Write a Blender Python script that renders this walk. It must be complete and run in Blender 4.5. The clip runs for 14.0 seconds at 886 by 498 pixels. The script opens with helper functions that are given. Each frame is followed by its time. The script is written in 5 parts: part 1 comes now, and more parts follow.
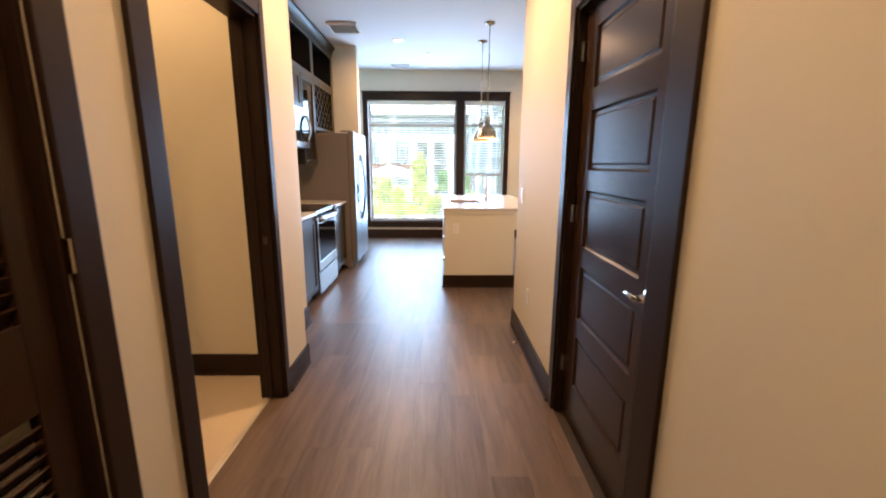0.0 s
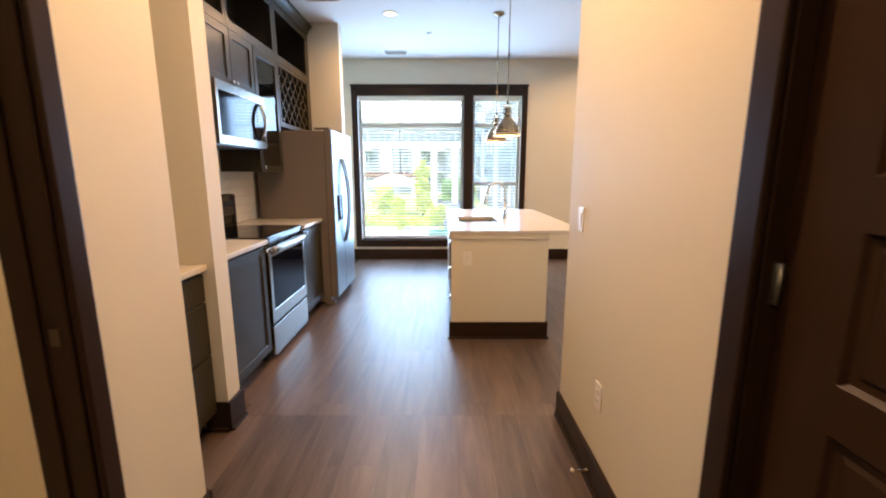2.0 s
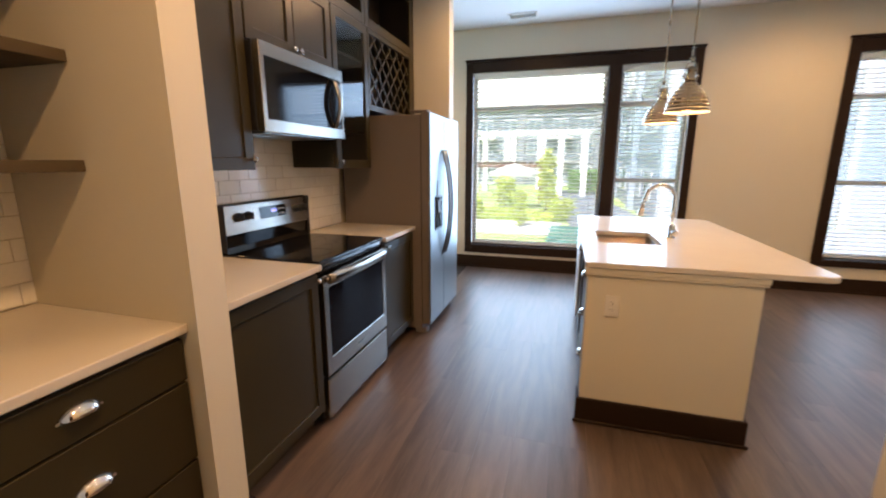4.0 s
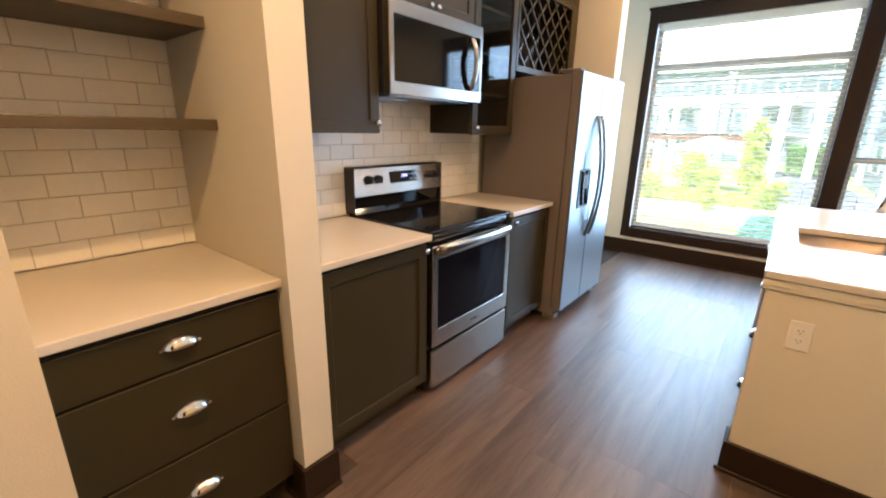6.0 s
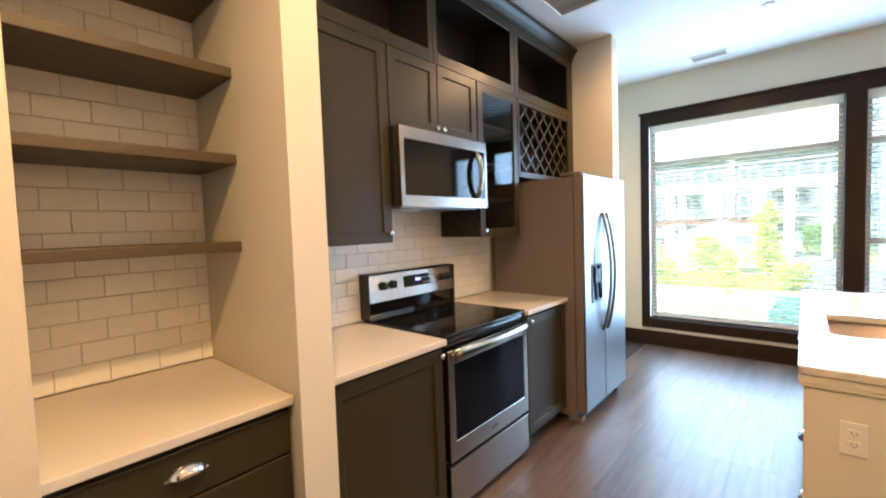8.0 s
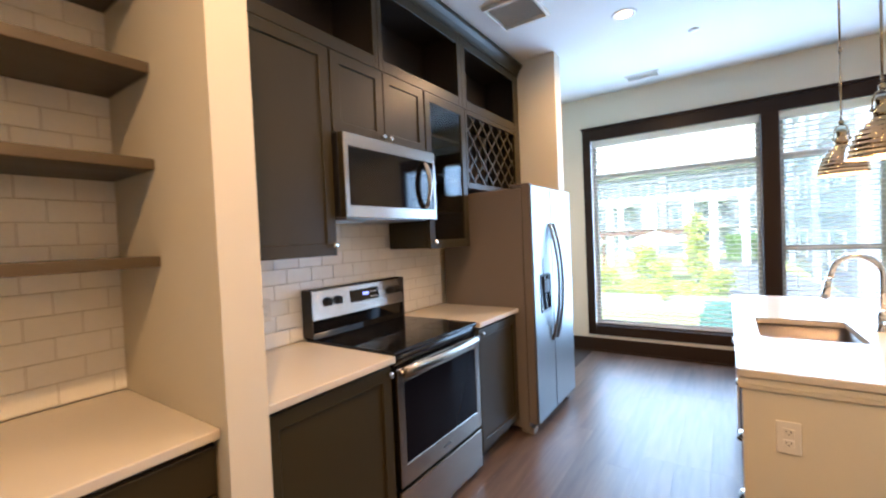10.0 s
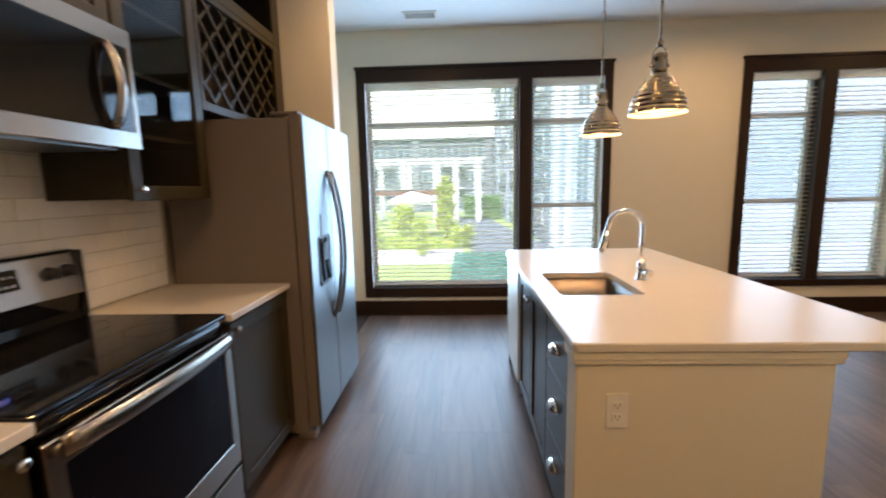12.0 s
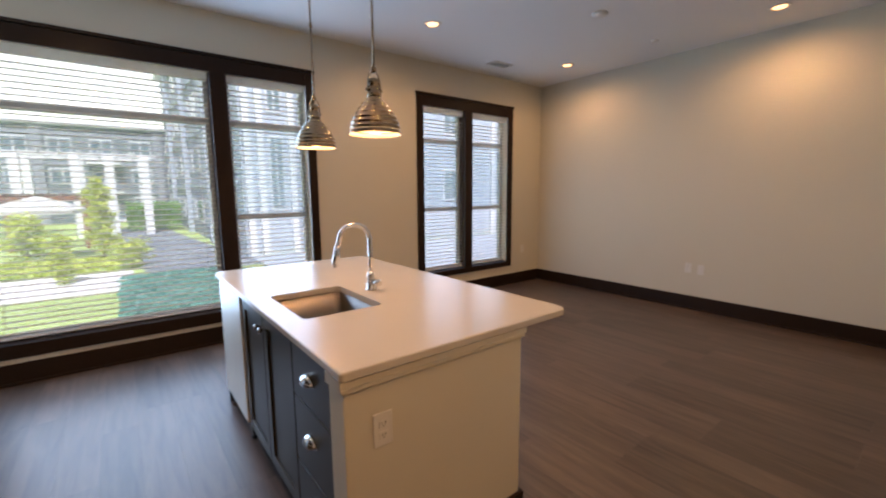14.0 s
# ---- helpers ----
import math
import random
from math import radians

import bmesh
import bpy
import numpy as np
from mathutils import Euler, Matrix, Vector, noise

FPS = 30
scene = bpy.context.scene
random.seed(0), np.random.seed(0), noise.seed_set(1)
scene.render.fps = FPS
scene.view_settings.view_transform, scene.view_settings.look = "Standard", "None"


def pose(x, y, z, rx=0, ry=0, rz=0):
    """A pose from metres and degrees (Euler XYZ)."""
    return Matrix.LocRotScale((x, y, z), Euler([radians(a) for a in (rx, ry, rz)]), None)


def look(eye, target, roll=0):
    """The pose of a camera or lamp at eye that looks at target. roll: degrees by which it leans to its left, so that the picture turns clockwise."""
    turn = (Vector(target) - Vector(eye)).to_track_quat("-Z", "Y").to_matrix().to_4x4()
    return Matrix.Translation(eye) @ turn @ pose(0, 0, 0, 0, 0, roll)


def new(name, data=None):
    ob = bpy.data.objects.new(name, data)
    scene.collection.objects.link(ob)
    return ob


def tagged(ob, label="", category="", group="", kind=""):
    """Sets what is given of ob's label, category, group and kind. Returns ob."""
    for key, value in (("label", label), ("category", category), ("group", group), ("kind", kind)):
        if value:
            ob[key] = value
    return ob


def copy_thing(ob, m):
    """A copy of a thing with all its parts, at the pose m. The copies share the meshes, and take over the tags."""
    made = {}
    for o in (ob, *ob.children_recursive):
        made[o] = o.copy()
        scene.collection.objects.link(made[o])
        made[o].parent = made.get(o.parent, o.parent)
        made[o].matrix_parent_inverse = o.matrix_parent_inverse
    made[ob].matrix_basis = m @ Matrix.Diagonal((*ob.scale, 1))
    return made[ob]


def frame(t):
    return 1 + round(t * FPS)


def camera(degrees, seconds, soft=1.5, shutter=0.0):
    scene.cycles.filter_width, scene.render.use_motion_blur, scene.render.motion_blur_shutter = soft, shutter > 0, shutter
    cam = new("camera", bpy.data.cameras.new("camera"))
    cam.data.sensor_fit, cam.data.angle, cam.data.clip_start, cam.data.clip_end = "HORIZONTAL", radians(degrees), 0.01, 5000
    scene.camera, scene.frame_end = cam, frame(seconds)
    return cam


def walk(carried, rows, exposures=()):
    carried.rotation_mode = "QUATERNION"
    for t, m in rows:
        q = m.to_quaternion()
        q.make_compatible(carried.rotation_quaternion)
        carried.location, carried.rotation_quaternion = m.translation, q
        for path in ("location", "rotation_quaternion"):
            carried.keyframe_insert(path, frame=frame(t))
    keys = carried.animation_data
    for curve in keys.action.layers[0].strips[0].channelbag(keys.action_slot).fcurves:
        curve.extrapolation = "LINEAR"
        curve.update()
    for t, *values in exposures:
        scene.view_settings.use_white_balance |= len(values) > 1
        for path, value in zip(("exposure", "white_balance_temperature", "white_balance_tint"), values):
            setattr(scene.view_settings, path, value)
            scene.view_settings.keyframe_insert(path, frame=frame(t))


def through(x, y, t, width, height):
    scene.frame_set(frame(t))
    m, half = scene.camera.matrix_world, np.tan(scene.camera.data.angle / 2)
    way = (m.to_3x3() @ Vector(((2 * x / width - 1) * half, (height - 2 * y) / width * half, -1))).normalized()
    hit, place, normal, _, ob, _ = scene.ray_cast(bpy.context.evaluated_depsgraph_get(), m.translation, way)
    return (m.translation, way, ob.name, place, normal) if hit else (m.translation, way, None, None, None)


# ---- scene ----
cam = camera(94.0, 14.0, soft=2.0, shutter=0.4)
PATH = [
    (0, (1.926, 0.09, 1.381), (1.95, 2.049, 0.981), 0.3),
    (0.5, (1.919, 0.411, 1.364), (1.942, 2.374, 0.985), 0.3),
    (1, (1.893, 0.749, 1.377), (1.937, 2.715, 1.012), 0.0),
    (1.5, (1.921, 1.084, 1.36), (1.958, 3.051, 0.998), 0.0),
    (2, (1.923, 1.39, 1.363), (1.928, 3.357, 1.002), 0.0),
    (2.2, (1.911, 1.51, 1.369), (1.895, 3.476, 1.002), 0.0),
    (4.3, (1.863, 2.559, 1.413), (1.168, 4.383, 0.978), -0.2),
    (4.5, (1.86, 2.603, 1.411), (1.07, 4.382, 0.955), -0.4),
    (5, (1.882, 2.677, 1.401), (0.866, 4.326, 0.903), 0.2),
    (5.5, (1.946, 2.723, 1.403), (0.793, 4.267, 0.867), 0.9),
    (6, (1.971, 2.75, 1.396), (0.76, 4.243, 0.843), 1.0),
    (6.5, (1.979, 2.762, 1.395), (0.734, 4.242, 0.885), 0.4),
    (7, (1.988, 2.754, 1.417), (0.694, 4.234, 1.048), -0.8),
    (7.5, (1.999, 2.749, 1.436), (0.67, 4.229, 1.23), -1.8),
    (7.7, (1.998, 2.749, 1.441), (0.665, 4.232, 1.293), -2.0),
    (9.8, (1.985, 2.782, 1.445), (0.796, 4.391, 1.43), -2.7),
    (10, (1.963, 2.816, 1.434), (0.83, 4.464, 1.384), -2.5),
    (10.5, (1.842, 2.939, 1.414), (0.903, 4.699, 1.275), -2.1),
    (11, (1.733, 3.082, 1.4), (1.026, 4.941, 1.185), -1.8),
    (11.5, (1.683, 3.233, 1.374), (1.264, 5.171, 1.112), -1.5),
    (12, (1.642, 3.422, 1.388), (1.552, 5.4, 1.105), -1.2),
    (12.5, (1.604, 3.536, 1.39), (1.89, 5.494, 1.102), -1.1),
    (13, (1.551, 3.606, 1.407), (2.211, 5.472, 1.124), -0.8),
    (13.5, (1.527, 3.596, 1.423), (2.507, 5.316, 1.143), -0.7),
    (14, (1.524, 3.576, 1.434), (2.741, 5.138, 1.158), -0.4),
]
# the clip's camera opens up in the hall and the nook and closes down towards the windows
EXPOSURES = [(0, 1.71, 6030, 21), (1.5, 1.65, 6030, 20), (2.2, 1.57, 6030, 20), (4.5, 1.13, 6820, 23), (5, 1.37, 7030, 25), (6, 1.73, 6280, 17), (7.5, 1.84, 6180, 15), (10, 1.67, 5870, 19), (11, 1.45, 5920, 17), (12, 1.0, 6330, 17), (12.5, 0.77, 6430, 20), (13, 0.51, 6420, 21), (13.5, 0.4, 6420, 25), (14, 0.57, 6420, 26)]
walk(cam, [(t, look(eye, target, roll)) for t, eye, target, roll in PATH], EXPOSURES)

# ==== light ====
world = bpy.data.worlds.new("sky")
scene.world = world
world.use_nodes = True
wn = world.node_tree
sky = wn.nodes.new("ShaderNodeTexSky")
sky.sky_type = "NISHITA"
sky.sun_disc = False
sky.sun_elevation = radians(52)
sky.sun_rotation = radians(194)
sky.dust_density = 3.0
sky.air_density = 1.0
sky.ozone_density = 1.0
bg = wn.nodes["Background"]
bg.inputs["Strength"].default_value = 0.09
wn.links.new(sky.outputs["Color"], bg.inputs["Color"])

sun_data = bpy.data.lights.new("sun", "SUN")
sun_data.energy = 4.5
sun_data.angle = radians(0.5)
sun_data.color = (1.0, 0.985, 0.96)
sun = new("sun", sun_data)
# the sun stands behind the building, high over the entrance side
sun.matrix_basis = look((-6.0, -24.0, 31.8), (0, 0, 0))


def window_light(x, z, width, height, watts):
    """Daylight that a window opening lets in."""
    data = bpy.data.lights.new("window_daylight", "AREA")
    data.shape, data.size, data.size_y = "RECTANGLE", width, height
    data.energy, data.color = watts, (0.44, 0.72, 1.0)
    ob = new("window_daylight", data)
    ob.matrix_basis = look((x, 7.937, z), (x, 0, z))
    return ob


window_light(1.45, 1.41, 1.6, 2.15, 34)
window_light(2.77, 1.41, 0.7, 2.15, 14)
window_light(4.95, 1.41, 0.65, 2.1, 4)
window_light(5.78, 1.41, 0.65, 2.1, 4)


def downlight_lamp(x, y, z, watts, spot=150):
    data = bpy.data.lights.new("downlight_beam", "SPOT")
    data.energy, data.color = watts, (1.0, 0.60, 0.25)
    data.spot_size, data.spot_blend, data.shadow_soft_size = radians(spot), 0.75, 0.06
    ob = new("downlight_beam", data)
    ob.matrix_basis = look((x, y, z), (x, y, 0))
    return ob

# ---- materials ----
def material(name, colour, rough=0.5, metal=0.0, coord="Object", scale=6.0, vary=0.08, bump=0.05, fine=120.0, stretch=(1, 1, 1), coat=0.0, rough_vary=0.08, spec=0.5):
    """Paint, metal or stone with tone varying at two scales, uneven gloss and fine relief."""
    m = bpy.data.materials.new(name)
    m.use_nodes = True
    nt = m.node_tree
    b = nt.nodes["Principled BSDF"]
    tc = nt.nodes.new("ShaderNodeTexCoord")
    mp = nt.nodes.new("ShaderNodeMapping")
    mp.inputs["Scale"].default_value = stretch
    nt.links.new(tc.outputs[coord], mp.inputs["Vector"])
    big = nt.nodes.new("ShaderNodeTexNoise")
    big.inputs["Scale"].default_value, big.inputs["Detail"].default_value = scale * 0.25, 4
    small = nt.nodes.new("ShaderNodeTexNoise")
    small.inputs["Scale"].default_value, small.inputs["Detail"].default_value = fine, 5
    for n in (big, small):
        nt.links.new(mp.outputs["Vector"], n.inputs["Vector"])
    mix = nt.nodes.new("ShaderNodeMath")
    mix.operation = "MULTIPLY_ADD"
    mix.inputs[1].default_value = 0.35
    nt.links.new(small.outputs["Fac"], mix.inputs[0])
    nt.links.new(big.outputs["Fac"], mix.inputs[2])
    ramp = nt.nodes.new("ShaderNodeMapRange")
    ramp.inputs["From Min"].default_value, ramp.inputs["From Max"].default_value = 0.35, 1.0
    ramp.inputs["To Min"].default_value, ramp.inputs["To Max"].default_value = 1 - vary, 1 + vary
    nt.links.new(mix.outputs[0], ramp.inputs["Value"])
    mul = nt.nodes.new("ShaderNodeVectorMath")
    mul.operation = "SCALE"
    mul.inputs[0].default_value = colour
    nt.links.new(ramp.outputs["Result"], mul.inputs["Scale"])
    nt.links.new(mul.outputs["Vector"], b.inputs["Base Color"])
    rr = nt.nodes.new("ShaderNodeMapRange")
    rr.inputs["From Min"].default_value, rr.inputs["From Max"].default_value = 0.3, 0.7
    rr.inputs["To Min"].default_value, rr.inputs["To Max"].default_value = max(0.02, rough - rough_vary), min(1, rough + rough_vary)
    nt.links.new(big.outputs["Fac"], rr.inputs["Value"])
    nt.links.new(rr.outputs["Result"], b.inputs["Roughness"])
    b.inputs["Metallic"].default_value = metal
    b.inputs["Specular IOR Level"].default_value = spec
    b.inputs["Coat Weight"].default_value = coat
    b.inputs["Coat Roughness"].default_value = 0.08
    if bump:
        bp = nt.nodes.new("ShaderNodeBump")
        bp.inputs["Strength"].default_value, bp.inputs["Distance"].default_value = bump, 0.002
        nt.links.new(small.outputs["Fac"], bp.inputs["Height"])
        nt.links.new(bp.outputs["Normal"], b.inputs["Normal"])
    return m


def emitter(name, colour, strength):
    m = bpy.data.materials.new(name)
    m.use_nodes = True
    b = m.node_tree.nodes["Principled BSDF"]
    b.inputs["Base Color"].default_value = (0.9, 0.9, 0.85, 1)
    b.inputs["Emission Color"].default_value = (*colour, 1)
    b.inputs["Emission Strength"].default_value = strength
    return m


def glass_material(name, tint=(1, 1, 1), rough=0.0, veil=0.0):
    m = bpy.data.materials.new(name)
    m.use_nodes = True
    nt = m.node_tree
    nt.nodes.remove(nt.nodes["Principled BSDF"])
    clear = nt.nodes.new("ShaderNodeBsdfTransparent")
    clear.inputs["Color"].default_value = (*tint, 1)
    gloss = nt.nodes.new("ShaderNodeBsdfGlossy")
    gloss.inputs["Roughness"].default_value = rough
    face = nt.nodes.new("ShaderNodeLayerWeight")
    face.inputs["Blend"].default_value = 0.5
    power = nt.nodes.new("ShaderNodeMath")
    power.operation = "POWER"
    power.inputs[1].default_value = 5.0
    nt.links.new(face.outputs["Facing"], power.inputs[0])
    fr = nt.nodes.new("ShaderNodeMath")
    fr.operation = "MULTIPLY_ADD"
    fr.inputs[1].default_value, fr.inputs[2].default_value = 0.95, 0.04
    nt.links.new(power.outputs[0], fr.inputs[0])
    mix = nt.nodes.new("ShaderNodeMixShader")
    nt.links.new(fr.outputs[0], mix.inputs["Fac"])
    # pale translucent share that stands for glare over the view
    glare = nt.nodes.new("ShaderNodeBsdfTranslucent")
    glare.inputs["Color"].default_value = (0.80, 0.89, 0.98, 1)
    veiled = nt.nodes.new("ShaderNodeMixShader")
    veiled.inputs["Fac"].default_value = veil
    nt.links.new(clear.outputs["BSDF"], veiled.inputs[1])
    nt.links.new(glare.outputs["BSDF"], veiled.inputs[2])
    nt.links.new(veiled.outputs["Shader"], mix.inputs[1])
    nt.links.new(gloss.outputs["BSDF"], mix.inputs[2])
    nt.links.new(mix.outputs["Shader"], nt.nodes["Material Output"].inputs["Surface"])
    return m


def piece_material(name, low, high, rough, stretch, scale, bump, grain=0.5, rough_vary=0.1, distance=0.002, spec=0.5, fleck=0.5):
    """For planks and tiles: each piece has its own tone and its own stretch of grain."""
    m = bpy.data.materials.new(name)
    m.use_nodes = True
    nt = m.node_tree
    b = nt.nodes["Principled BSDF"]
    info = nt.nodes.new("ShaderNodeObjectInfo")
    tc = nt.nodes.new("ShaderNodeTexCoord")
    shift = nt.nodes.new("ShaderNodeVectorMath")
    shift.operation = "MULTIPLY_ADD"
    shift.inputs[1].default_value = (37.0, 53.0, 71.0)
    nt.links.new(info.outputs["Random"], shift.inputs[0])
    nt.links.new(tc.outputs["Object"], shift.inputs[2])
    mp = nt.nodes.new("ShaderNodeMapping")
    mp.inputs["Scale"].default_value = stretch
    nt.links.new(shift.outputs["Vector"], mp.inputs["Vector"])
    big = nt.nodes.new("ShaderNodeTexNoise")
    big.inputs["Scale"].default_value, big.inputs["Detail"].default_value = scale, 6
    big.inputs["Distortion"].default_value = 0.6
    small = nt.nodes.new("ShaderNodeTexNoise")
    small.inputs["Scale"].default_value, small.inputs["Detail"].default_value = scale * 7, 4
    for n in (big, small):
        nt.links.new(mp.outputs["Vector"], n.inputs["Vector"])
    a = nt.nodes.new("ShaderNodeMath")
    a.operation = "MULTIPLY_ADD"
    a.inputs[1].default_value = fleck
    b.inputs["Specular IOR Level"].default_value = spec
    nt.links.new(small.outputs["Fac"], a.inputs[0])
    nt.links.new(big.outputs["Fac"], a.inputs[2])
    c = nt.nodes.new("ShaderNodeMath")
    c.operation = "MULTIPLY_ADD"
    c.inputs[1].default_value = (1 - grain)
    nt.links.new(info.outputs["Random"], c.inputs[0])
    nt.links.new(a.outputs[0], c.inputs[2])
    ramp = nt.nodes.new("ShaderNodeMapRange")
    ramp.inputs["From Min"].default_value, ramp.inputs["From Max"].default_value = 0.45, 0.95 + (1 - grain)
    nt.links.new(c.outputs[0], ramp.inputs["Value"])
    mix = nt.nodes.new("ShaderNodeMix")
    mix.data_type = "RGBA"
    mix.inputs[6].default_value, mix.inputs[7].default_value = (*low, 1), (*high, 1)
    nt.links.new(ramp.outputs["Result"], mix.inputs[0])
    nt.links.new(mix.outputs[2], b.inputs["Base Color"])
    rr = nt.nodes.new("ShaderNodeMapRange")
    rr.inputs["From Min"].default_value, rr.inputs["From Max"].default_value = 0.3, 0.7
    rr.inputs["To Min"].default_value, rr.inputs["To Max"].default_value = max(0.03, rough - rough_vary), rough + rough_vary
    nt.links.new(small.outputs["Fac"], rr.inputs["Value"])
    nt.links.new(rr.outputs["Result"], b.inputs["Roughness"])
    bp = nt.nodes.new("ShaderNodeBump")
    bp.inputs["Strength"].default_value, bp.inputs["Distance"].default_value = bump, distance
    nt.links.new(a.outputs[0], bp.inputs["Height"])
    nt.links.new(bp.outputs["Normal"], b.inputs["Normal"])
    return m


WALL = material("wall_paint", (0.625, 0.575, 0.458), 0.6, spec=0.35, scale=3, vary=0.03, bump=0.25, fine=260)
CEIL = material("ceiling_paint", (0.72, 0.715, 0.70), 0.8, scale=3, vary=0.02, bump=0.25, fine=200)
TRIM = material("espresso_trim_paint", (0.023, 0.0125, 0.0072), 0.37, spec=0.14, scale=5, vary=0.06, bump=0.06, fine=90, rough_vary=0.03)
DOORP = material("espresso_door_paint", (0.030, 0.0160, 0.0088), 0.24, spec=0.22, scale=5, vary=0.06, bump=0.10, fine=70, stretch=(1, 1, 0.2), rough_vary=0.02)
CAB = material("dark_umber_cabinet_paint", (0.033, 0.026, 0.0115), 0.34, spec=0.26, scale=4, vary=0.08, bump=0.06, fine=110, rough_vary=0.02)
CABIN = material("cabinet_interior_dark", (0.035, 0.028, 0.022), 0.5, spec=0.3, scale=4, vary=0.08, bump=0.05, fine=110)
SHELFM = material("dark_stained_shelf_wood", (0.072, 0.052, 0.029), 0.42, scale=5, vary=0.2, bump=0.15, fine=60, stretch=(6, 0.6, 6))
QUARTZ = material("white_quartz", (0.565, 0.515, 0.435), 0.23, spec=0.40, scale=14, vary=0.012, bump=0.0, fine=400, rough_vary=0.012)
STEEL = material("brushed_stainless", (0.38, 0.355, 0.32), 0.22, 1.0, scale=3, vary=0.04, bump=0.03, fine=60, stretch=(1, 0.25, 10), rough_vary=0.03)
STEELV = material("brushed_stainless_vertical", (0.29, 0.315, 0.325), 0.38, 1.0, scale=3, vary=0.04, bump=0.03, fine=60, stretch=(10, 10, 0.25), rough_vary=0.03)
SINKM = material("satin_sink_steel", (0.36, 0.335, 0.31), 0.36, 1.0, scale=6, vary=0.06, bump=0.04, fine=80)
CHROME = material("polished_chrome", (0.80, 0.79, 0.77), 0.08, 1.0, scale=6, vary=0.03, bump=0.0, fine=50, rough_vary=0.03)
NICKEL = material("warm_polished_nickel", (0.35, 0.27, 0.175), 0.06, 1.0, scale=6, vary=0.03, bump=0.0, fine=50, rough_vary=0.02)
BLACKG = material("black_ceramic_glass", (0.005, 0.005, 0.006), 0.06, scale=4, vary=0.1, bump=0.0, rough_vary=0.03, spec=0.36)
BLACKP = material("black_plastic", (0.014, 0.013, 0.013), 0.35, scale=8, vary=0.1, bump=0.05)
OVENG = material("dark_oven_glass", (0.006, 0.006, 0.009), 0.05, scale=4, vary=0.1, bump=0.0, rough_vary=0.02, spec=0.05)
FRSIDE = material("taupe_grey_fridge_side", (0.165, 0.135, 0.112), 0.5, scale=5, vary=0.04, bump=0.25, fine=320)
WHITEP = material("white_plastic", (0.70, 0.67, 0.61), 0.35, scale=8, vary=0.02, bump=0.0)
DWSTEEL = material("pale_dishwasher_steel", (0.80, 0.80, 0.76), 0.42, 0.55, scale=3, vary=0.04, bump=0.03, fine=60, stretch=(10, 10, 0.25), rough_vary=0.03)
VINYL = material("pale_grey_window_vinyl", (0.52, 0.55, 0.56), 0.45, scale=6, vary=0.03, bump=0.02)
GROUT = material("grey_grout", (0.56, 0.51, 0.43), 0.85, scale=20, vary=0.1, bump=0.3, fine=300)
SUBFLOOR = material("dark_floor_gap", (0.028, 0.020, 0.016), 0.8, scale=10, vary=0.2, bump=0.1)
BEIGEF = material("beige_sheet_floor", (0.52, 0.42, 0.30), 0.38, scale=4, vary=0.05, bump=0.08, fine=60)
CARPET = material("pale_carpet", (0.50, 0.49, 0.47), 0.95, scale=6, vary=0.08, bump=0.7, fine=300)
TILE = piece_material("glazed_white_tile", (0.80, 0.78, 0.73), (0.90, 0.88, 0.84), 0.14, (1, 1, 1), 9.0, 0.12, grain=0.45, rough_vary=0.06)
PLANK = piece_material("grey_brown_wood_plank", (0.029, 0.0192, 0.0136), (0.150, 0.102, 0.077), 0.375, (9.0, 0.9, 9.0), 2.4, 0.035, grain=0.72, rough_vary=0.04, spec=0.60, fleck=0.38)
# window glare is put into the glass as a pale veil, not dirt
PANE = glass_material("veiled_window_glass", (0.94, 0.98, 1.0), veil=0.12)
CABGLASS = glass_material("cabinet_glass", (0.62, 0.63, 0.63))
BULB = emitter("warm_bulb", (1.0, 0.62, 0.30), 17.0)
DLGLOW = emitter("downlight_lens_glow", (1.0, 0.50, 0.16), 2.4)
TRIMMETAL = material("dark_bronze", (0.10, 0.075, 0.055), 0.4, 1.0, bump=0.0)
BLUELED = emitter("blue_display", (0.05, 0.15, 1.0), 0.6)
SHADEIN = material("cream_shade_lining", (0.70, 0.58, 0.40), 0.45, scale=5, vary=0.02, bump=0.0)


def leaf_material(name, colour, through=0.5):
    """Thin leaves: part of the light comes through them. On slats the same share lifts their brightness."""
    m = material(name, colour, 0.6, scale=2, vary=0.3, bump=0.0)
    nt = m.node_tree
    thin = nt.nodes.new("ShaderNodeBsdfTranslucent")
    thin.inputs["Color"].default_value = (min(colour[0] * 1.2, 0.9), min(colour[1] * 1.2, 0.9), colour[2], 1)
    mix = nt.nodes.new("ShaderNodeMixShader")
    mix.inputs["Fac"].default_value = through
    nt.links.new(nt.nodes["Principled BSDF"].outputs["BSDF"], mix.inputs[1])
    nt.links.new(thin.outputs["BSDF"], mix.inputs[2])
    nt.links.new(mix.outputs["Shader"], nt.nodes["Material Output"].inputs["Surface"])
    return m


# slats are opaque; translucence is added for their backlit brightness
BLINDM = leaf_material("white_blind_slat", (0.88, 0.89, 0.90), 0.55)

# ---- building helpers ----
def bx(bm, x0, x1, y0, y1, z0, z1):
    v = [bm.verts.new((x, y, z)) for x in (x0, x1) for y in (y0, y1) for z in (z0, z1)]
    for f in ((0, 1, 3, 2), (4, 6, 7, 5), (0, 4, 5, 1), (2, 3, 7, 6), (0, 2, 6, 4), (1, 5, 7, 3)):
        bm.faces.new([v[i] for i in f])
    return bm


def box(*e):
    return bx(bmesh.new(), *e)


